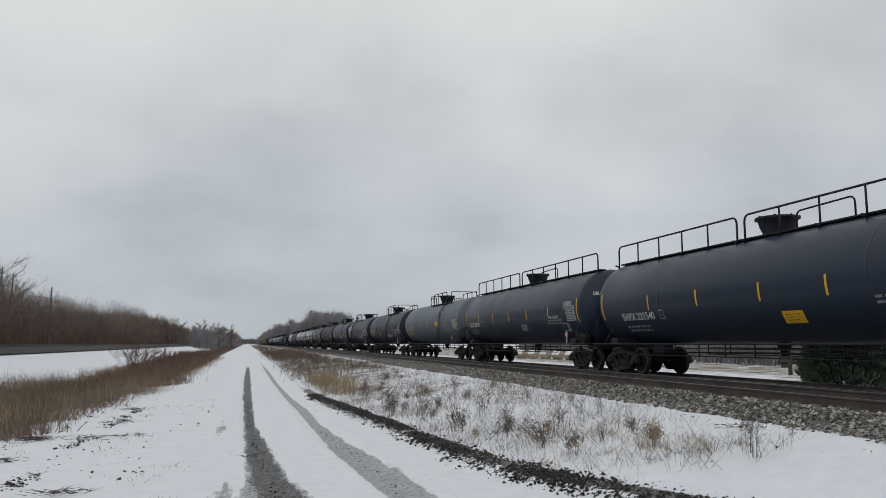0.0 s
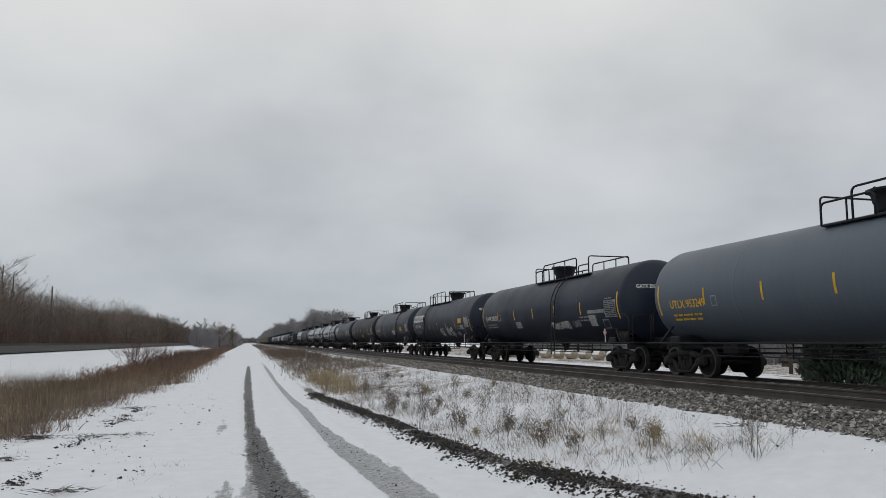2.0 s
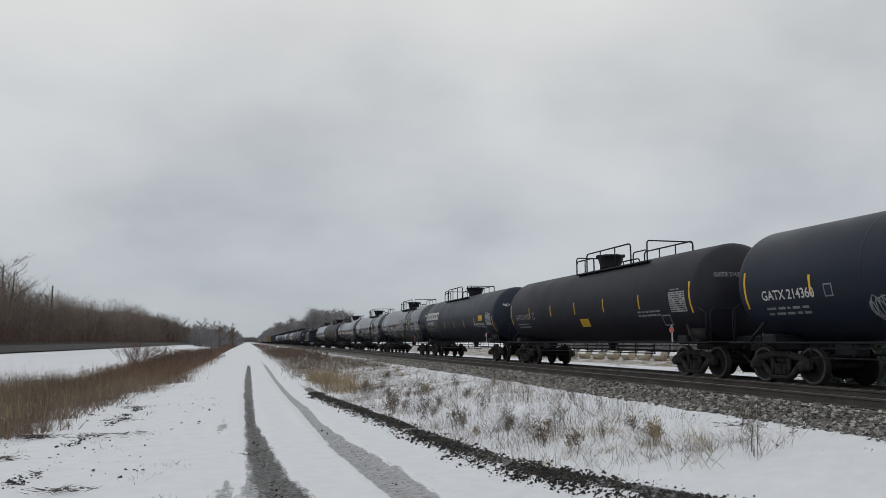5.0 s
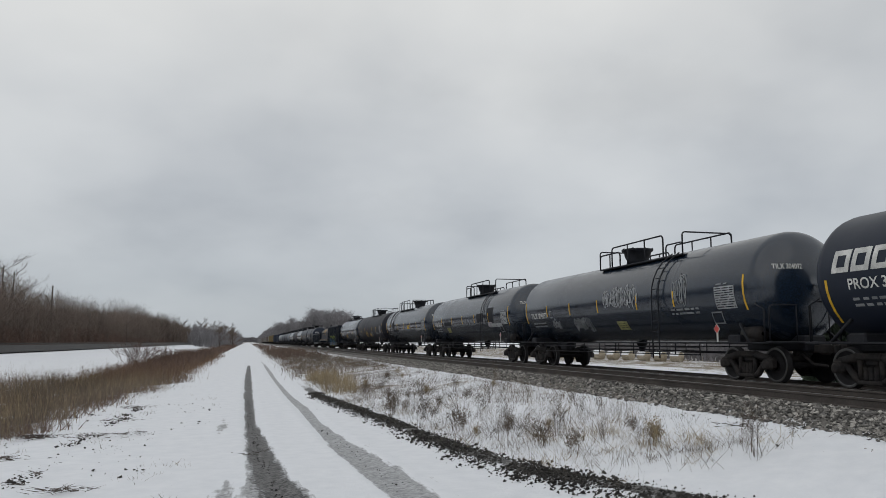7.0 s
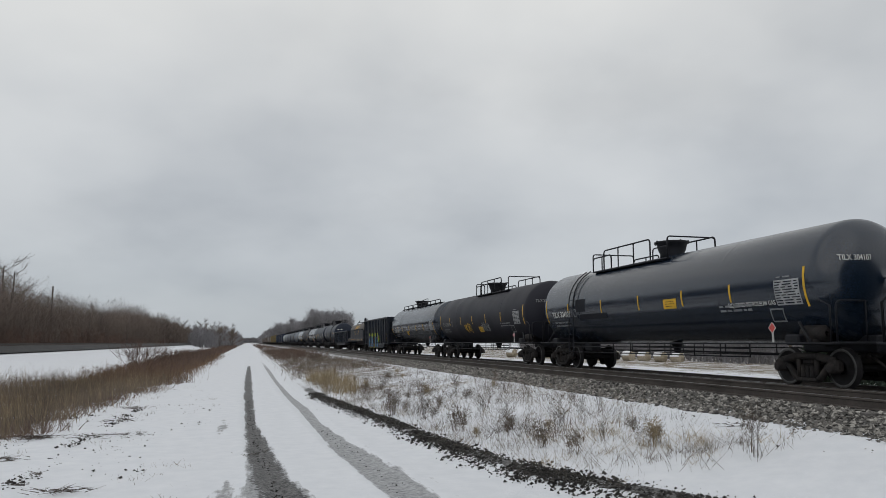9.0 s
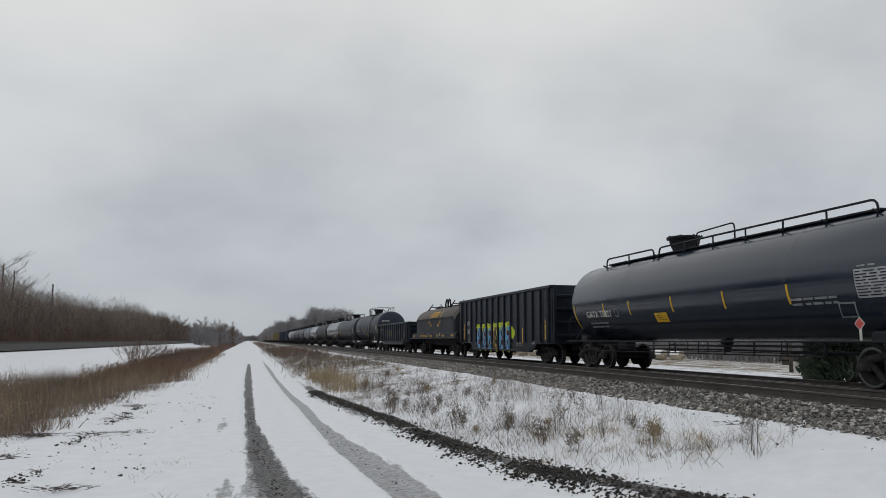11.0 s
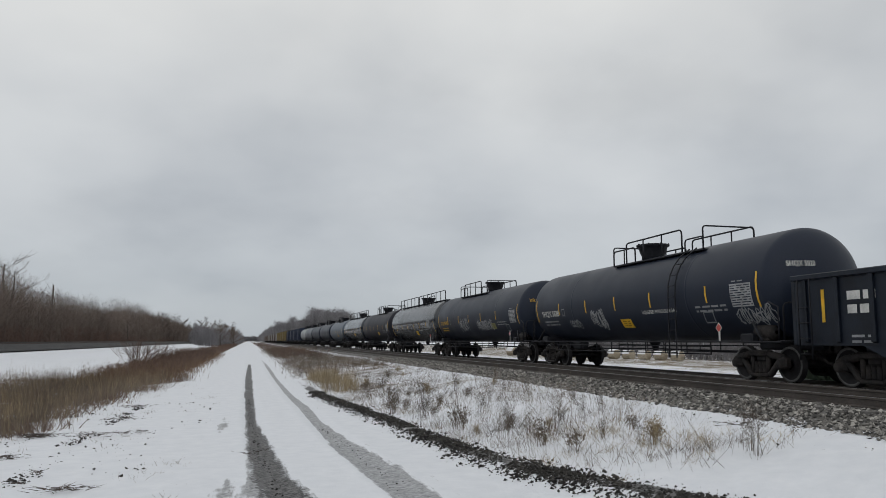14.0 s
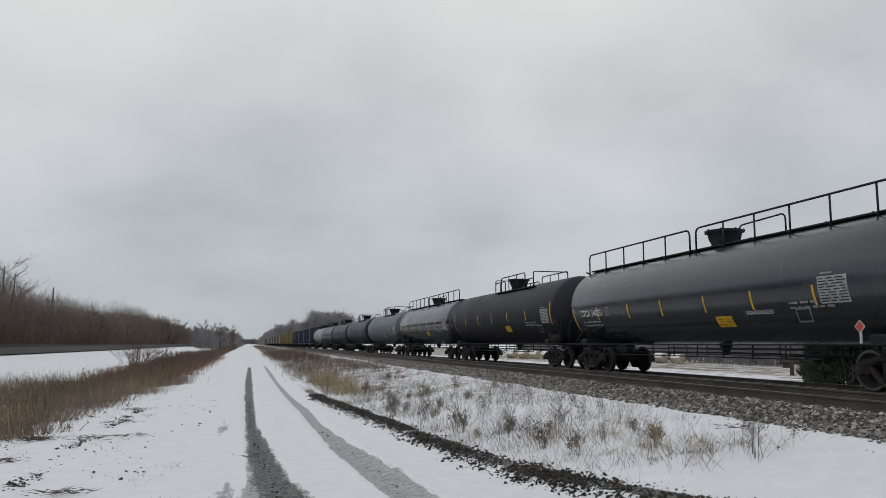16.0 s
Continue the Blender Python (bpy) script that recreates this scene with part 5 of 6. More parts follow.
def woods(name, label, line, depth, tall, count, mat, seed, w=0.05, low=0.4):
    """A belt of bare saplings and brush along a line of (x, y) points."""
    rng = random.Random(seed)
    b = Blades()
    segs = list(zip(line[:-1], line[1:]))
    for k in range(count):
        p, q = rng.choice(segs)
        t = rng.random()
        x = p[0] + (q[0] - p[0]) * t + rng.uniform(min(0, depth), max(0, depth))
        y = p[1] + (q[1] - p[1]) * t + rng.uniform(-2, 2)
        z = height(x, y) - 0.1
        big = noise.noise(Vector((x * 0.05, y * 0.035, seed))) * 0.35 + 0.85
        h = tall * big * (rng.uniform(low, 1.0) ** 0.8)
        top = Vector((x + rng.uniform(-0.5, 0.5), y + rng.uniform(-0.5, 0.5), z + h))
        base = Vector((x, y, z))
        b.blade(base, top, w * rng.uniform(0.8, 1.6), rng)
        for j in range(12):
            t = rng.uniform(0.12, 0.97)
            p0 = base.lerp(top, t)
            a = rng.uniform(0, 6.28)
            l = h * rng.uniform(0.14, 0.34) * (1.2 - t * 0.6)
            d = Vector((math.cos(a) * 0.7, math.sin(a) * 0.7, rng.uniform(0.3, 1.1))) * l
            b.blade(p0, p0 + d, w * 0.7, rng)
            for i in range(3):
                p1 = p0 + d * rng.uniform(0.3, 0.8)
                b.blade(p1, p1 + Vector((rng.gauss(0, 0.4), rng.gauss(0, 0.4), rng.uniform(0.2, 0.8))) * l * 0.7, w * 0.5, rng)
    tagged(part(name, b.make(name, mat)), label, "woods", kind="stuff")


woods("woods", "bare brown winter woods beyond the far track", [(-30, 55), (-30, 110), (-30, 180), (-29, 260)], -12, 13.4, 5200, TWIG, 1, 0.028, 0.45)
woods("woods", "bare grey winter woods in the distance", [(-29, 260), (-28, 420), (-28, 700)], -20, 12.5, 2800, TWIG, 2, 0.11, 0.55)
woods("brush", "red-brown brush at the foot of the woods", [(-29.5, 50), (-29.5, 110), (-29.5, 200), (-29, 330)], -5, 4.2, 3600, BRUSH, 3, 0.045)
# from here the belts take the twig colour with haze painted in
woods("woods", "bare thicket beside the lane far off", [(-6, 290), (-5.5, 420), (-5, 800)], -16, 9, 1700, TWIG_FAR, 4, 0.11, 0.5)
woods("woods", "bare woods beyond the train, coloured haze grey", [(35, 335), (31, 400), (25, 500), (21, 640), (21.5, 900)], 10, 18.5, 4800, TWIG_FAR, 5, 0.16, 0.5)
woods("woods", "bare woods where the line meets the horizon, coloured haze grey", [(22, 900), (24, 1400), (27, 2000), (30, 2600), (-60, 2700)], 30, 20, 1700, TWIG_FAR, 8, 0.7, 0.6)
woods("woods", "bare woods beyond the fields, coloured haze grey", [(110, 300), (75, 190), (64, 100), (62, 45), (70, 10)], 12, 5.4, 4200, TWIG_FAR, 6, 0.08, 0.5)
woods("brush", "brown brush along the lane in the distance", [(-3.9, 44), (-3.8, 70), (-4.0, 105), (-4.3, 200), (-4.4, 330)], -4.5, 1.5, 3600, BRUSH, 7, 0.016)
woods("brush", "brown brush beside the track in the distance", [(2.9, 70), (2.9, 130), (2.8, 260), (2.6, 500)], 4.5, 0.9, 1600, BRUSH, 9, 0.02)


def grass(name, label, area, count, tall, mat, seed, w=0.008, clump=0.35, lean=0.25, thin=None):
    """Dry stalks in clumps over an area given by a function of two random numbers."""
    rng = random.Random(seed)
    b = Blades()
    n = 0
    while n < count:
        x, y = area(rng.random(), rng.random())
        if thin and rng.random() > thin(x, y):
            n += 1
            continue
        m = rng.randint(3, 9)
        size = rng.uniform(0.6, 1.15)
        for k in range(m):
            px, py = x + rng.gauss(0, clump), y + rng.gauss(0, clump)
            h = tall * size * rng.uniform(0.45, 1.1)
            z = height(px, py) - 0.03
            top = Vector((px + rng.gauss(0, lean) * h, py + rng.gauss(0, lean) * h, z + h))
            b.blade((px, py, z), top, w * rng.uniform(0.7, 1.4), rng)
            if rng.random() < 0.45:
                q = Vector((px, py, z)).lerp(top, rng.uniform(0.4, 0.8))
                b.blade(q, q + Vector((rng.gauss(0, 0.25), rng.gauss(0, 0.25), 0.3)) * h * 0.6, w * 0.6, rng)
            n += 1
    return tagged(part(name, b.make(name, mat)), label, "dry grass", kind="stuff")


def patchy(scale, lo, hi, seed):
    def f(x, y):
        return min(1.0, max(0.0, (noise.noise(Vector((x * scale, y * scale, seed))) - lo) / (hi - lo)))
    return f


def nearer(f):
    """Sparser growth close to the camera."""
    return lambda x, y: f(x, y) * min(1.0, max(0.12, (y - 9) / 9))


def near_band(a, b):
    y = 18.5 + 25 * b ** 1.3
    return lerp(y, EDGE) - 0.2 - 8.0 * a ** 1.2 - 0.3 * math.sin(y * 0.9), y


def far_band(a, b):
    y = 38 + 70 * b ** 1.3
    return lerp(y, EDGE) - 0.2 - 4.8 * a - 0.2 * math.sin(y * 0.7), y


grass("dry_grass", "tall brown dead grass beside the lane", near_band, 12500, 0.85, REED, 31, 0.0055, 0.4, 0.42, patchy(0.35, -0.45, 0.2, 2))
grass("dry_grass", "low matted brown grass under taller stems", near_band, 9000, 0.42, BRUSH, 34, 0.01, 0.35, 0.6, patchy(0.35, -0.5, 0.2, 2))
grass("dry_grass", "reddish-brown dead grass along the lane", far_band, 13000, 0.95, RUSSET, 35, 0.008, 0.4, 0.22)
grass("dry_grass", "pale dead grass stems in snow", near_band, 4200, 0.85, STRAW, 32, 0.005, 0.3, 0.16)
grass("dry_grass", "sparse grey stalks rising from the snow", lambda a, b: (-8 - 9 * a, 22 + 22 * b), 2200, 1.05, TWIG, 33, 0.006, 0.4, 0.12)


def right_strip(a, b):
    y = 9.5 + 59 * b ** 1.35
    rx = lerp(y, RIDGE) + 0.25
    return rx + (8.1 - rx) * a ** 1.3, y


grass("dry_weeds", "brown dead weeds standing in thin snow", right_strip, 16000, 0.4, REED, 41, 0.0024, 0.13, 0.55, nearer(patchy(0.6, -0.12, 0.3, 5)))
grass("dry_weeds", "dark dead weed stalks standing in thin snow", right_strip, 7000, 0.5, STALK, 42, 0.0019, 0.14, 0.3, nearer(patchy(0.8, -0.05, 0.35, 8)))
grass("dry_weeds", "grey-brown twiggy weeds standing in thin snow", right_strip, 6000, 0.55, TWIG, 47, 0.002, 0.2, 0.3, nearer(patchy(0.6, -0.1, 0.3, 9)))
grass("dry_grass", "pale straw tufts in thin snow", right_strip, 4500, 0.3, STRAW, 43, 0.003, 0.07, 0.7, patchy(0.8, -0.15, 0.4, 11))
for x, y, sx, sy, n, tall, mat, lb in ((5.95, 12.3, 0.5, 0.5, 260, 0.3, STRAW, "pale tangled dead grass in snow"), (6.6, 11.0, 0.45, 0.4, 240, 0.34, STRAW, "pale tangled dead grass in snow"), (5.3, 13.0, 0.45, 0.5, 200, 0.34, REED, "brown tangled dead grass in snow"), (6.9, 10.3, 0.5, 0.25, 160, 0.3, REED, "brown tangled dead grass in snow"), (6.25, 10.4, 0.5, 0.15, 150, 0.16, REED, "flattened brown dead grass in snow"), (4.9, 14.4, 0.5, 0.6, 240, 0.4, STALK, "dark tangled dead weeds in snow")):
    grass("dry_grass", lb, lambda a, b, x=x, y=y, sx=sx, sy=sy: (x + sx * (2 * a - 1), y + sy * (2 * b - 1)), n, tall, mat, int(x * 100), 0.0026, 0.06, 0.6)
grass("dry_grass", "yellowed grass clump at the lane's edge", lambda a, b: (2.9 + 1.1 * a, 27 + 12 * b), 1500, 0.75, STRAW, 44, 0.008, 0.15, 0.3)
grass("dry_weeds", "brown weeds along the lane far off", lambda a, b: (2.8 + 5.0 * a, 40 + 120 * b), 9000, 0.6, REED, 45, 0.012, 0.45, 0.45)


grass("dry_grass", "short stubble poking through the snow", lambda a, b: (-0.8 - 5.2 * a, 8 + 30 * b), 900, 0.12, REED, 46, 0.004, 0.12, 0.6, patchy(0.5, 0.0, 0.4, 14))


def weed_mesh(seed, tall, mat, stems):
    rng = random.Random(seed)
    b = Blades()
    for k in range(stems):
        a = rng.uniform(0, 6.28)
        lean = rng.uniform(0.03, 0.3)
        p = Vector((rng.gauss(0, 0.05), rng.gauss(0, 0.05), -0.03))
        h = tall * rng.uniform(0.55, 1.0)
        top = p + Vector((math.cos(a) * lean * h, math.sin(a) * lean * h, h))
        b.blade(p, top, 0.0042, rng)
        for j in range(9):
            t = rng.uniform(0.35, 0.95)
            q = p.lerp(top, t)
            c = rng.uniform(0, 6.28)
            l = tall * rng.uniform(0.08, 0.22)
            r = q + Vector((math.cos(c) * l, math.sin(c) * l, l * rng.uniform(0.6, 1.5)))
            b.blade(q, r, 0.0028, rng)
            for i in range(3):
                s = r + Vector((rng.gauss(0, 0.02), rng.gauss(0, 0.02), rng.gauss(0.01, 0.02)))
                b.blade(r - Vector((0, 0, 0.012)), s, 0.0045, rng)
    return b.make("dry_weed", mat)


WEEDS = [weed_mesh(51, 0.85, STALK, 9), weed_mesh(52, 0.75, REED, 8), weed_mesh(53, 0.5, STALK, 7), weed_mesh(54, 0.35, REED, 14), weed_mesh(55, 1.15, REED, 5), weed_mesh(56, 0.42, STRAW, 22)]
rng = random.Random(61)
SPOTS = [(7.05, 9.5, 0, 1.05), (7.15, 9.75, 1, 0.9), (6.35, 11.1, 5, 1.1), (6.5, 11.25, 3, 0.9), (6.15, 10.9, 1, 0.6), (6.2, 11.3, 0, 0.55), (5.6, 13.2, 4, 1.0), (5.75, 13.4, 4, 1.1), (5.5, 13.0, 0, 0.8), (6.7, 14.6, 2, 0.9), (8.0, 9.9, 2, 0.4),
                   (5.2, 11.6, 3, 1.2), (4.9, 12.3, 3, 1.5), (4.6, 13.7, 1, 0.8), (5.05, 14.6, 0, 0.8), (4.3, 15.5, 3, 1.6), (5.4, 17.4, 2, 1.1), (4.2, 18.2, 0, 0.9), (6.1, 18.9, 1, 0.9), (3.7, 19.6, 3, 1.8), (4.9, 21.5, 0, 1.0),
                   (3.8, 16.8, 2, 1.1), (5.8, 21.0, 4, 0.7), (6.4, 23.5, 2, 1.2), (3.7, 24.0, 1, 1.1), (4.6, 26.0, 0, 1.0), (5.9, 12.0, 2, 0.7), (6.6, 12.3, 3, 0.9), (7.4, 16.5, 2, 0.8), (7.0, 20.5, 2, 0.9)]
for n in range(34):
    y = 13 + 26 * rng.random() ** 1.3
    x = lerp(y, RIDGE) + 0.3 + (7.6 - lerp(y, RIDGE)) * rng.random() ** 1.2
    SPOTS.append((x, y, rng.choice((1, 2, 3, 3, 4, 5, 5)), rng.uniform(0.5, 0.95)))
for x, y, k, s in SPOTS:
    tagged(part("dry_weed", WEEDS[k], at=pose(x, y, height(x, y), 0, 0, rng.uniform(0, 360)) @ Matrix.Scale(s, 4)), ("dark dead weed with seed heads standing in snow", "brown dead weed with dry leaves in snow", "small dark dead weed in snow", "low tuft of pale dead grass in snow", "tall thin dead stalks rising from snow", "pale yellow dead grass tuft in snow")[k], "dry weed", "dead weeds beside the lane")


def shrub():
    rng = random.Random(71)
    b = Blades()
    for k in range(26):
        a = rng.uniform(0, 6.28)
        grow(b, (rng.gauss(0, 0.2), rng.gauss(0, 0.2), 0), (math.cos(a) * 0.9, math.sin(a) * 0.9, rng.uniform(0.6, 1.6)), 1.6, 0.035, 3, rng, 0.5, 0.2)
    ob = tagged(new("bare_shrub"), "bare red-brown shrub among dead grass", "shrub")
    ob.matrix_basis = pose(-7.6, 60, height(-7.6, 60) - 0.05)
    part("crown", b.make("crown", BRUSH), ob)


shrub()


def evergreen():
    rng = random.Random(81)
    b = Blades()
    for k in range(15000):
        a, t = rng.uniform(0, 6.28), rng.random()
        z = 2.5 * t ** 0.85
        r = 1.5 * math.sqrt(max(0.05, 1 - (z / 2.75) ** 2)) * rng.uniform(0.5, 1.02)
        r *= 0.85 + 0.3 * noise.noise(Vector((math.cos(a) * 1.6, math.sin(a) * 1.6, z * 1.3)))
        p = Vector((math.cos(a) * r, math.sin(a) * r * 1.1, z + 0.02))
        d = Vector((math.cos(a) * 0.6, math.sin(a) * 0.6, rng.uniform(0.1, 0.9))).normalized() * rng.uniform(0.1, 0.26)
        b.blade(p, p + d, 0.045, rng)
    ob = tagged(new("evergreen_bush"), "dark green juniper bush beside the track", "bush")
    ob.matrix_basis = pose(18.45, 20.0, height(18.45, 20.0))
    g = Mesh()
    for k in range(6):
        a = k * 1.05
        g.tube([(0, 0, -0.05), (math.cos(a) * 0.4, math.sin(a) * 0.4, 0.7), (math.cos(a) * 0.9, math.sin(a) * 0.9, 1.7)], [0.07, 0.05, 0.02], 6)
    part("trunk", g.make("trunk", BARK), ob)
    part("crown", b.make("crown", NEEDLE), ob)


evergreen()

# ---- stones and clods ----
def stone_material(name, dark, light, rough):
    m = bpy.data.materials.new(name)
    m.use_nodes = True
    add = nodes_of(m.node_tree)
    r = add("ShaderNodeNewGeometry").outputs["Random Per Island"]
    co = add("ShaderNodeTexCoord").outputs["Object"]
    g = add("ShaderNodeTexNoise", [("Vector", co), ("Scale", 45.0), ("Detail", 3.0)]).outputs[0]
    c = ramp(add, r, (0.0, dark), (0.55, tuple((a + b) / 2.6 for a, b in zip(dark, light))), (1.0, light))
    c2 = add("ShaderNodeMixRGB", [(0, 0.4), (1, c), (2, g)], blend_type="OVERLAY")
    bp = add("ShaderNodeBump", [("Strength", 0.4), ("Distance", 0.01), ("Height", g)])
    s = add("ShaderNodeBsdfPrincipled", [("Base Color", c2.outputs[0]), ("Roughness", rough), ("Normal", bp.outputs[0]), ("Specular IOR Level", 0.3)])
    add("ShaderNodeOutputMaterial", [(0, s.outputs[0])])
    return m


STONE = stone_material("grey_ballast_stone", (0.05, 0.049, 0.047), (0.45, 0.43, 0.4), 0.9)
CLOD = stone_material("black_wet_gravel", (0.012, 0.011, 0.011), (0.075, 0.07, 0.064), 0.75)


def stones(name, label, spots, mat, seed):
    """Broken stones, each an uneven eight-sided lump, half sunk where they lie."""
    rng = np.random.default_rng(seed)
    base = np.array([(1, 0, 0), (-1, 0, 0), (0, 1, 0), (0, -1, 0), (0, 0, 1), (0, 0, -1)], float)
    tris = np.array([(0, 2, 4), (2, 1, 4), (1, 3, 4), (3, 0, 4), (2, 0, 5), (1, 2, 5), (3, 1, 5), (0, 3, 5)])
    P = np.array(spots)
    n = len(P)
    V = base[None] * rng.uniform(0.6, 1.3, (n, 6, 3)) + rng.normal(0, 0.25, (n, 6, 3))
    V *= P[:, None, 3:4] * np.array([1, 1, 0.75])
    V += P[:, None, :3]
    F = (tris[None] + np.arange(n)[:, None, None] * 6).reshape(-1, 3)
    me = bpy.data.meshes.new(name)
    me.from_pydata(V.reshape(-1, 3).tolist(), [], F.tolist())
    me.materials.append(mat)
    return tagged(part(name, me), label, "stones", kind="stuff")


rng = random.Random(91)
spots = []
for k in range(15000):
    y = 4 + 50 * rng.random() ** 1.5
    x = rng.uniform(8.5, 9.42) + 0.16 * noise.noise(Vector((0, y * 0.7, 3)))
    if rng.random() < 0.06:
        x -= rng.expovariate(2.5)
    spots.append((x, y, height(x, y) + rng.uniform(0, 0.03) * (x > 8.4), rng.uniform(0.022, 0.055) if x > 8.4 else rng.uniform(0.008, 0.024)))
for k in range(4000):
    y = 4 + 45 * rng.random() ** 1.3
    x = rng.choice((rng.uniform(9.2, 12.9), rng.uniform(11.6, 12.95), rng.uniform(15.4, 17.2)))
    spots.append((x, y, height(x, y) + rng.uniform(-0.01, 0.02), rng.uniform(0.025, 0.055)))
stones("ballast_stones", "grey crushed-stone ballast along the track", spots, STONE, 1)

spots = []
for k in range(24000):
    y = 7 + 22 * rng.random() ** 1.6
    x = lerp(y, RIDGE) + rng.gauss(0, 0.14 + 0.06 * (y < 13)) + 0.1 * noise.noise(Vector((1, y * 0.9, 3)))
    if noise.noise(Vector((x * 1.6, y * 1.1, 17))) < -0.5:
        continue
    spots.append((x, y, height(x, y) + 0.10 * math.exp(-((x - lerp(y, RIDGE)) / 0.28) ** 2) + rng.uniform(-0.03, 0.025), 0.011 + 0.03 * rng.random() ** 2.2))
stones("dirt_clods", "black gravel clods ploughed up along the lane", spots, CLOD, 2)

spots = []
for k in range(300):
    t = rng.random()
    x, y = -3.3 + 0.2 * t + rng.gauss(0, 0.09), 16.0 + 9.0 * t
    if noise.noise(Vector((x, y * 0.8, 9))) > -0.1:
        spots.append((x, y, height(x, y) + 0.01, 0.008 + 0.03 * rng.random() ** 2))
for k in range(150):
    t = rng.random()
    x, y = -3.2 + 0.1 * t + rng.gauss(0, 0.12), 11.4 + 3.2 * t
    spots.append((x, y, height(x, y) + 0.01, rng.uniform(0.01, 0.04)))
for k in range(1500):
    y = 6.5 + 20 * rng.random() ** 1.6
    x = -0.6 - 5.5 * rng.random() ** 0.8
    if noise.noise(Vector((x * 0.6, y * 0.35, 7))) < 0.05:
        continue
    spots.append((x, y, height(x, y) + 0.004, 0.006 + 0.03 * rng.random() ** 3))
for k in range(500):
    y = 6 + 22 * rng.random() ** 1.4
    x = lerp(y, RUT_L) + rng.gauss(0, 0.11)
    spots.append((x, y, -0.045, rng.uniform(0.008, 0.022)))
for k in range(160):
    y = 6 + 12 * rng.random()
    x = lerp(y, RUT_R) + rng.gauss(0, 0.2)
    spots.append((x, y, -0.035, rng.uniform(0.008, 0.02)))
stones("scattered_gravel", "dark gravel crumbs scattered on the snow", spots, CLOD, 3)

# ---- fields beyond the train ----
BALE = material("tan_hay", (0.4, 0.35, 0.27), 0.9, 0, 0.3, 3, 30, 0.5)
SNOWCAP = material("settled_snow", (0.82, 0.83, 0.85), 0.7, 0, 0.04, 2, 20, 0.2)
POLE = material("weathered_pole", (0.09, 0.075, 0.062), 0.9, 0, 0.3, 2, 30, 0.4)
SHED = material("white_siding", (0.62, 0.62, 0.6), 0.7, 0, 0.1, 1, 20, 0.1)
SHEDROOF = material("faded_red_roof", (0.5, 0.2, 0.18), 0.7, 0, 0.2, 1, 20, 0.1)


def bale_parts():
    g = Mesh()
    g.revolve([(-0.75, 0.02), (-0.74, 0.68), (-0.68, 0.75), (0.68, 0.75), (0.74, 0.68), (0.75, 0.02)], "x", 20, c=(0, 0, 0.7))
    s = Mesh()
    pts = []
    for x in (-0.72, 0.72):
        for k in range(9):
            a = math.pi * (0.05 + 0.9 * k / 8)
            pts.append((x, math.cos(a) * 0.8, 0.7 + math.sin(a) * 0.8))
        for k in range(9):
            a = math.pi * (0.05 + 0.9 * k / 8)
            pts.append((x, math.cos(a) * 0.74, 0.7 + math.sin(a) * 0.74))
    fs = []
    for k in range(8):
        fs += [(k, k + 1, 18 + k + 1, 18 + k), (9 + k, 27 + k, 27 + k + 1, 9 + k + 1), (k, 9 + k, 10 + k, k + 1), (18 + k, 19 + k, 28 + k, 27 + k)]
    s.add(pts, fs, 0, True)
    return g.make("hay", BALE), s.make("snow_cap", SNOWCAP)


hay, cap = bale_parts()
rng = random.Random(95)
for k in range(13):
    t = k / 12
    x, y = 45.4 + 13.7 * t, 127.7 - 31.4 * t
    ob = tagged(new("hay_bale"), "round tan hay bale capped with snow", "hay bale", "hay bales in the field")
    ob.matrix_basis = pose(x, y, height(x, y) - 0.03, 0, 0, -66 + rng.uniform(-8, 8))
    part("hay", hay, ob)
    part("snow_cap", cap, ob, "white settled snow")


def shed(x, y, w, d, h, turn, label, roof):
    ob = tagged(new("shed"), label, "shed")
    ob.matrix_basis = pose(x, y, height(x, y), 0, 0, turn)
    g = Mesh()
    g.box((0, 0, h / 2 - 0.1), (w, d, h + 0.2), 0.02)
    part("wall", g.make("wall", SHED), ob)
    g = Mesh()
    g.add([(-w / 2 - 0.2, -d / 2 - 0.2, h), (w / 2 + 0.2, -d / 2 - 0.2, h), (w / 2 + 0.2, 0, h + 0.8), (-w / 2 - 0.2, 0, h + 0.8), (-w / 2 - 0.2, d / 2 + 0.2, h), (w / 2 + 0.2, d / 2 + 0.2, h),
           (-w / 2 - 0.2, -d / 2 - 0.2, h - 0.1), (w / 2 + 0.2, -d / 2 - 0.2, h - 0.1), (-w / 2 - 0.2, d / 2 + 0.2, h - 0.1), (w / 2 + 0.2, d / 2 + 0.2, h - 0.1)],
          [(0, 1, 2, 3), (3, 2, 5, 4), (0, 6, 7, 1), (4, 5, 9, 8), (0, 3, 4, 8, 6), (1, 7, 9, 5, 2)])
    part("roof", g.make("roof", roof), ob)
    g = Mesh()
    g.box((-w * 0.2, -d / 2 - 0.02, 0.5), (0.8, 0.06, 1.0), 0.01)
    part("door", g.make("door", POLE), ob)


shed(49.6, 36.2, 12, 6, 1.15, -48, "low white shed with a faded red roof", SHEDROOF)
shed(61.5, 76, 1.7, 2.0, 0.55, -50, "small white shed beside bare brush", WHEEL)


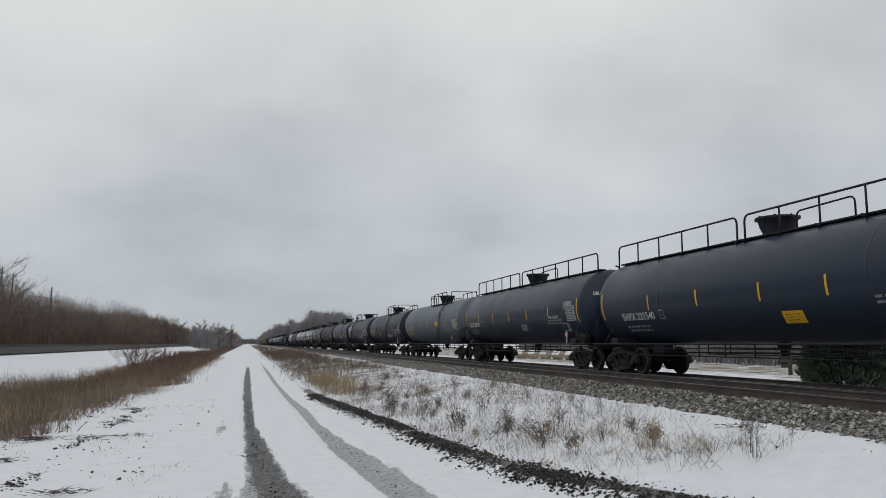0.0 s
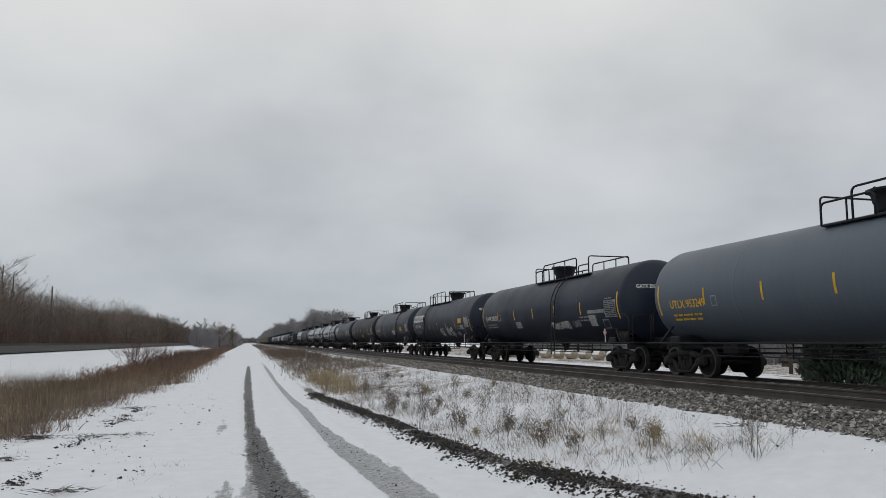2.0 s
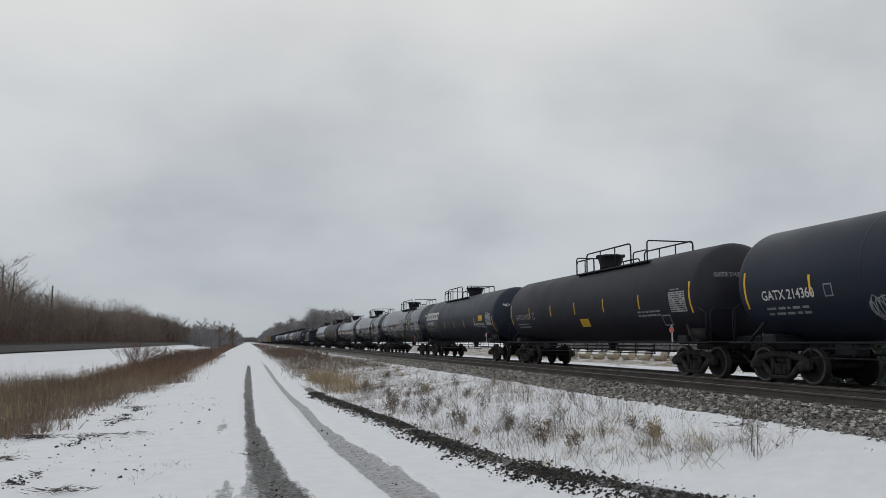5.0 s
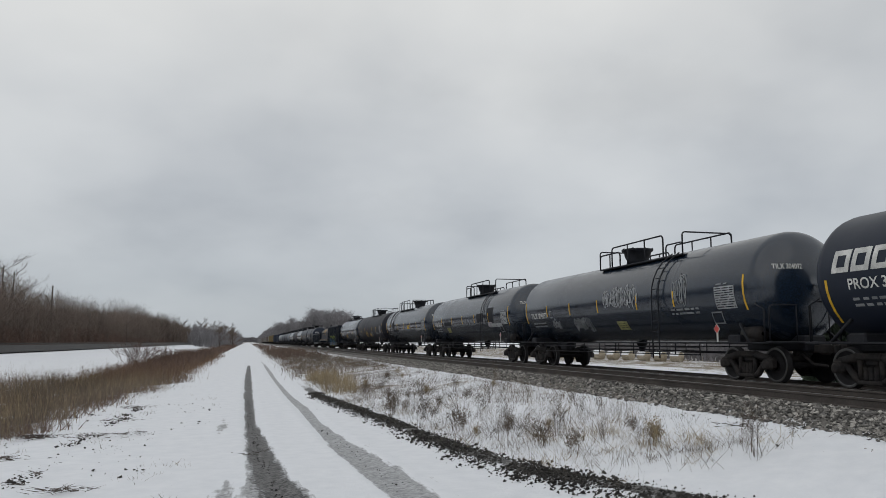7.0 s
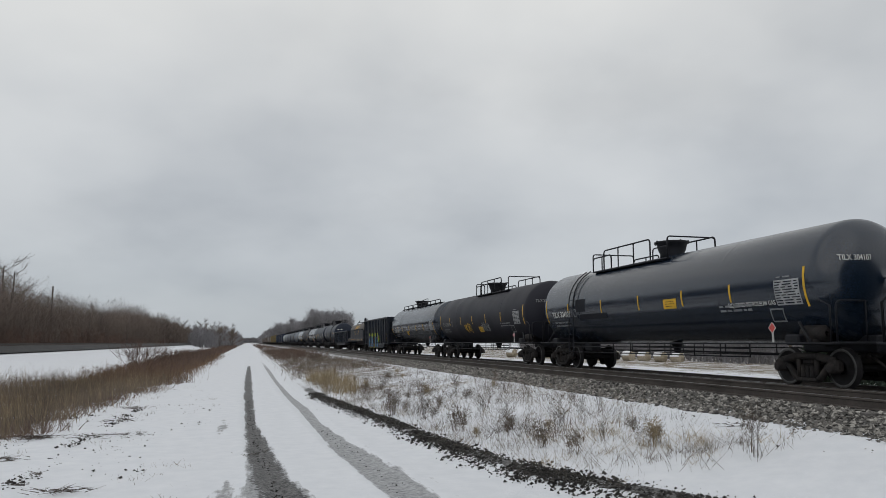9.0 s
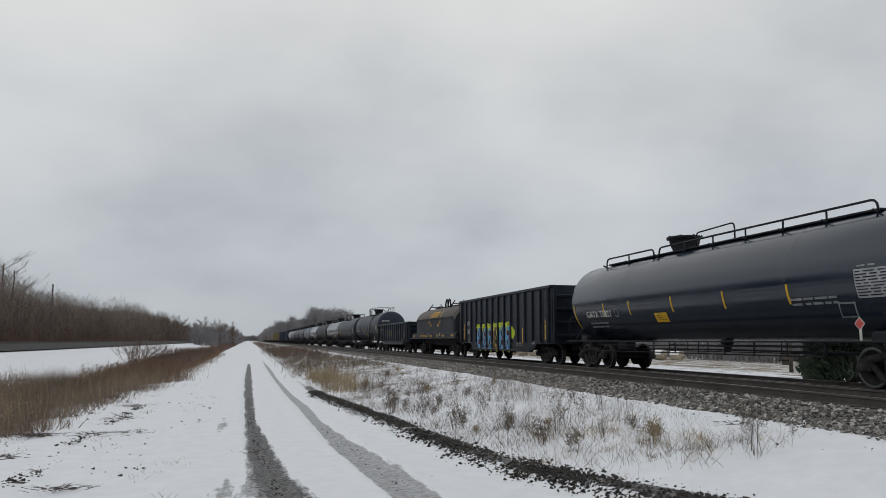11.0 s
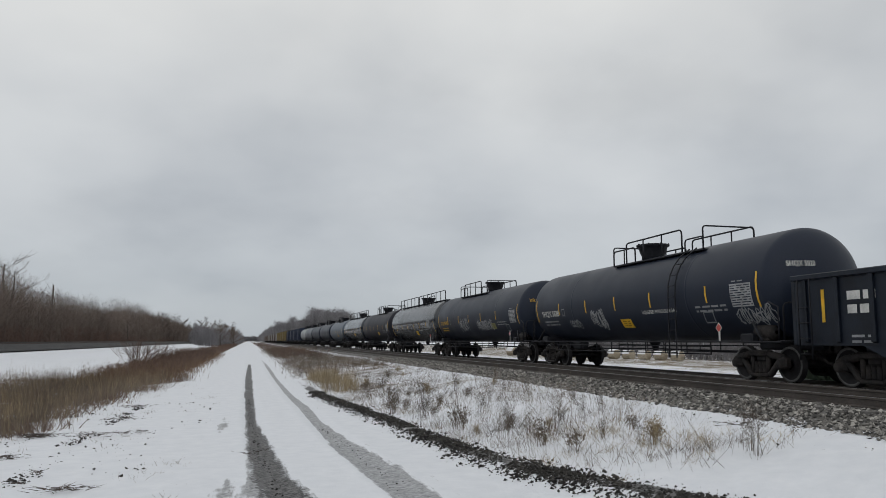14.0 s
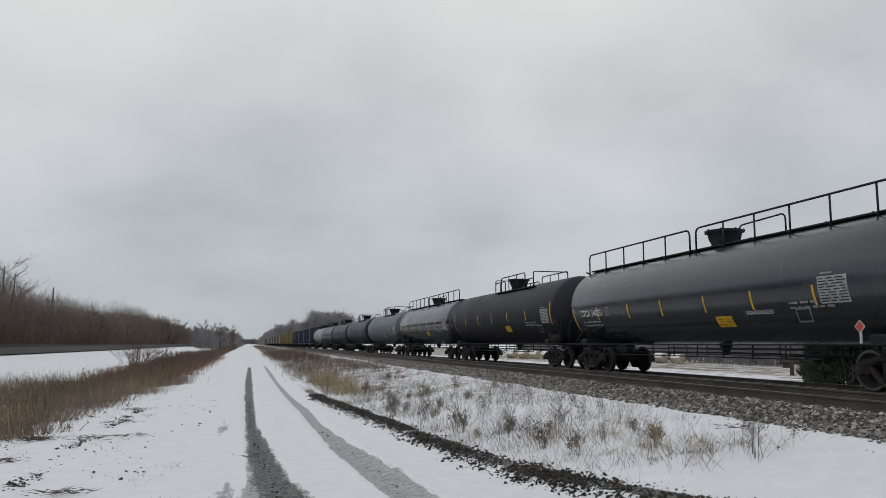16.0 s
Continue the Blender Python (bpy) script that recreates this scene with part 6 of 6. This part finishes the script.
def pole(x, y, tall, r, label, arm=False):
    ob = tagged(new("utility_pole"), label, "utility pole")
    ob.matrix_basis = pose(x, y, height(x, y) - 0.1)
    g = Mesh()
    g.tube([(0, 0, 0), (0.02, 0, tall * 0.5), (0, 0, tall)], [r, r * 0.85, r * 0.7], 10)
    part("shaft", g.make("shaft", POLE), ob)


pole(-32, 138, 10.9, 0.16, "bare weathered wooden pole among the trees")
pole(-30, 227, 8.6, 0.15, "bare weathered wooden pole among the trees")
pole(40.5, 50, 3.6, 0.16, "weathered wooden post in the field")
pole(41.5, 49, 3.6, 0.16, "weathered wooden post in the field")


def debris(x, y, n, size, seed, mat):
    """A small heap of broken stems and dirt on the snow."""
    rng = random.Random(seed)
    b = Blades()
    for k in range(n):
        p = Vector((rng.gauss(0, size), rng.gauss(0, size * 0.5), rng.uniform(0, 0.06)))
        a = rng.uniform(0, 6.28)
        b.blade(p, p + Vector((math.cos(a), math.sin(a), rng.uniform(-0.05, 0.25))) * rng.uniform(0.08, 0.32), 0.006, rng)
    tagged(part("stem_heap", b.make("stem_heap", mat), at=pose(x, y, height(x, y) + 0.02)), "small heap of dead stems lying on snow", "dead stems", kind="stuff")


for k, (x, y, n, s) in enumerate(((-4.25, 17.6, 200, 0.2), (-3.9, 14.4, 40, 0.12), (-2.35, 11.2, 60, 0.14), (-3.2, 24.4, 70, 0.25), (-3.2, 17.4, 60, 0.3), (-2.4, 17.6, 40, 0.22), (-3.05, 20.7, 40, 0.25), (-3.1, 11.8, 14, 0.1), (-3.0, 12.5, 10, 0.08), (7.9, 11.3, 24, 0.14), (0.08, 14.06, 12, 0.1))):
    debris(x, y, n, s, 100 + k, STALK)


def motions():
    """The train rolls past at an even speed; its wheels turn with it."""
    for car, s in CARS:
        walk(car, [(t, pose(TRACK, s - SPEED * t, RAIL)) for t in (0.0, 4.0, 8.0, 12.0, 16.0)])
    n = 480
    for ws, y in WHEELSETS:
        walk(ws, [(16.0 * k / n, pose(0, y, 0.457, math.degrees(16.0 * SPEED / 0.457 * k / n))) for k in range(n + 1)])


motions()
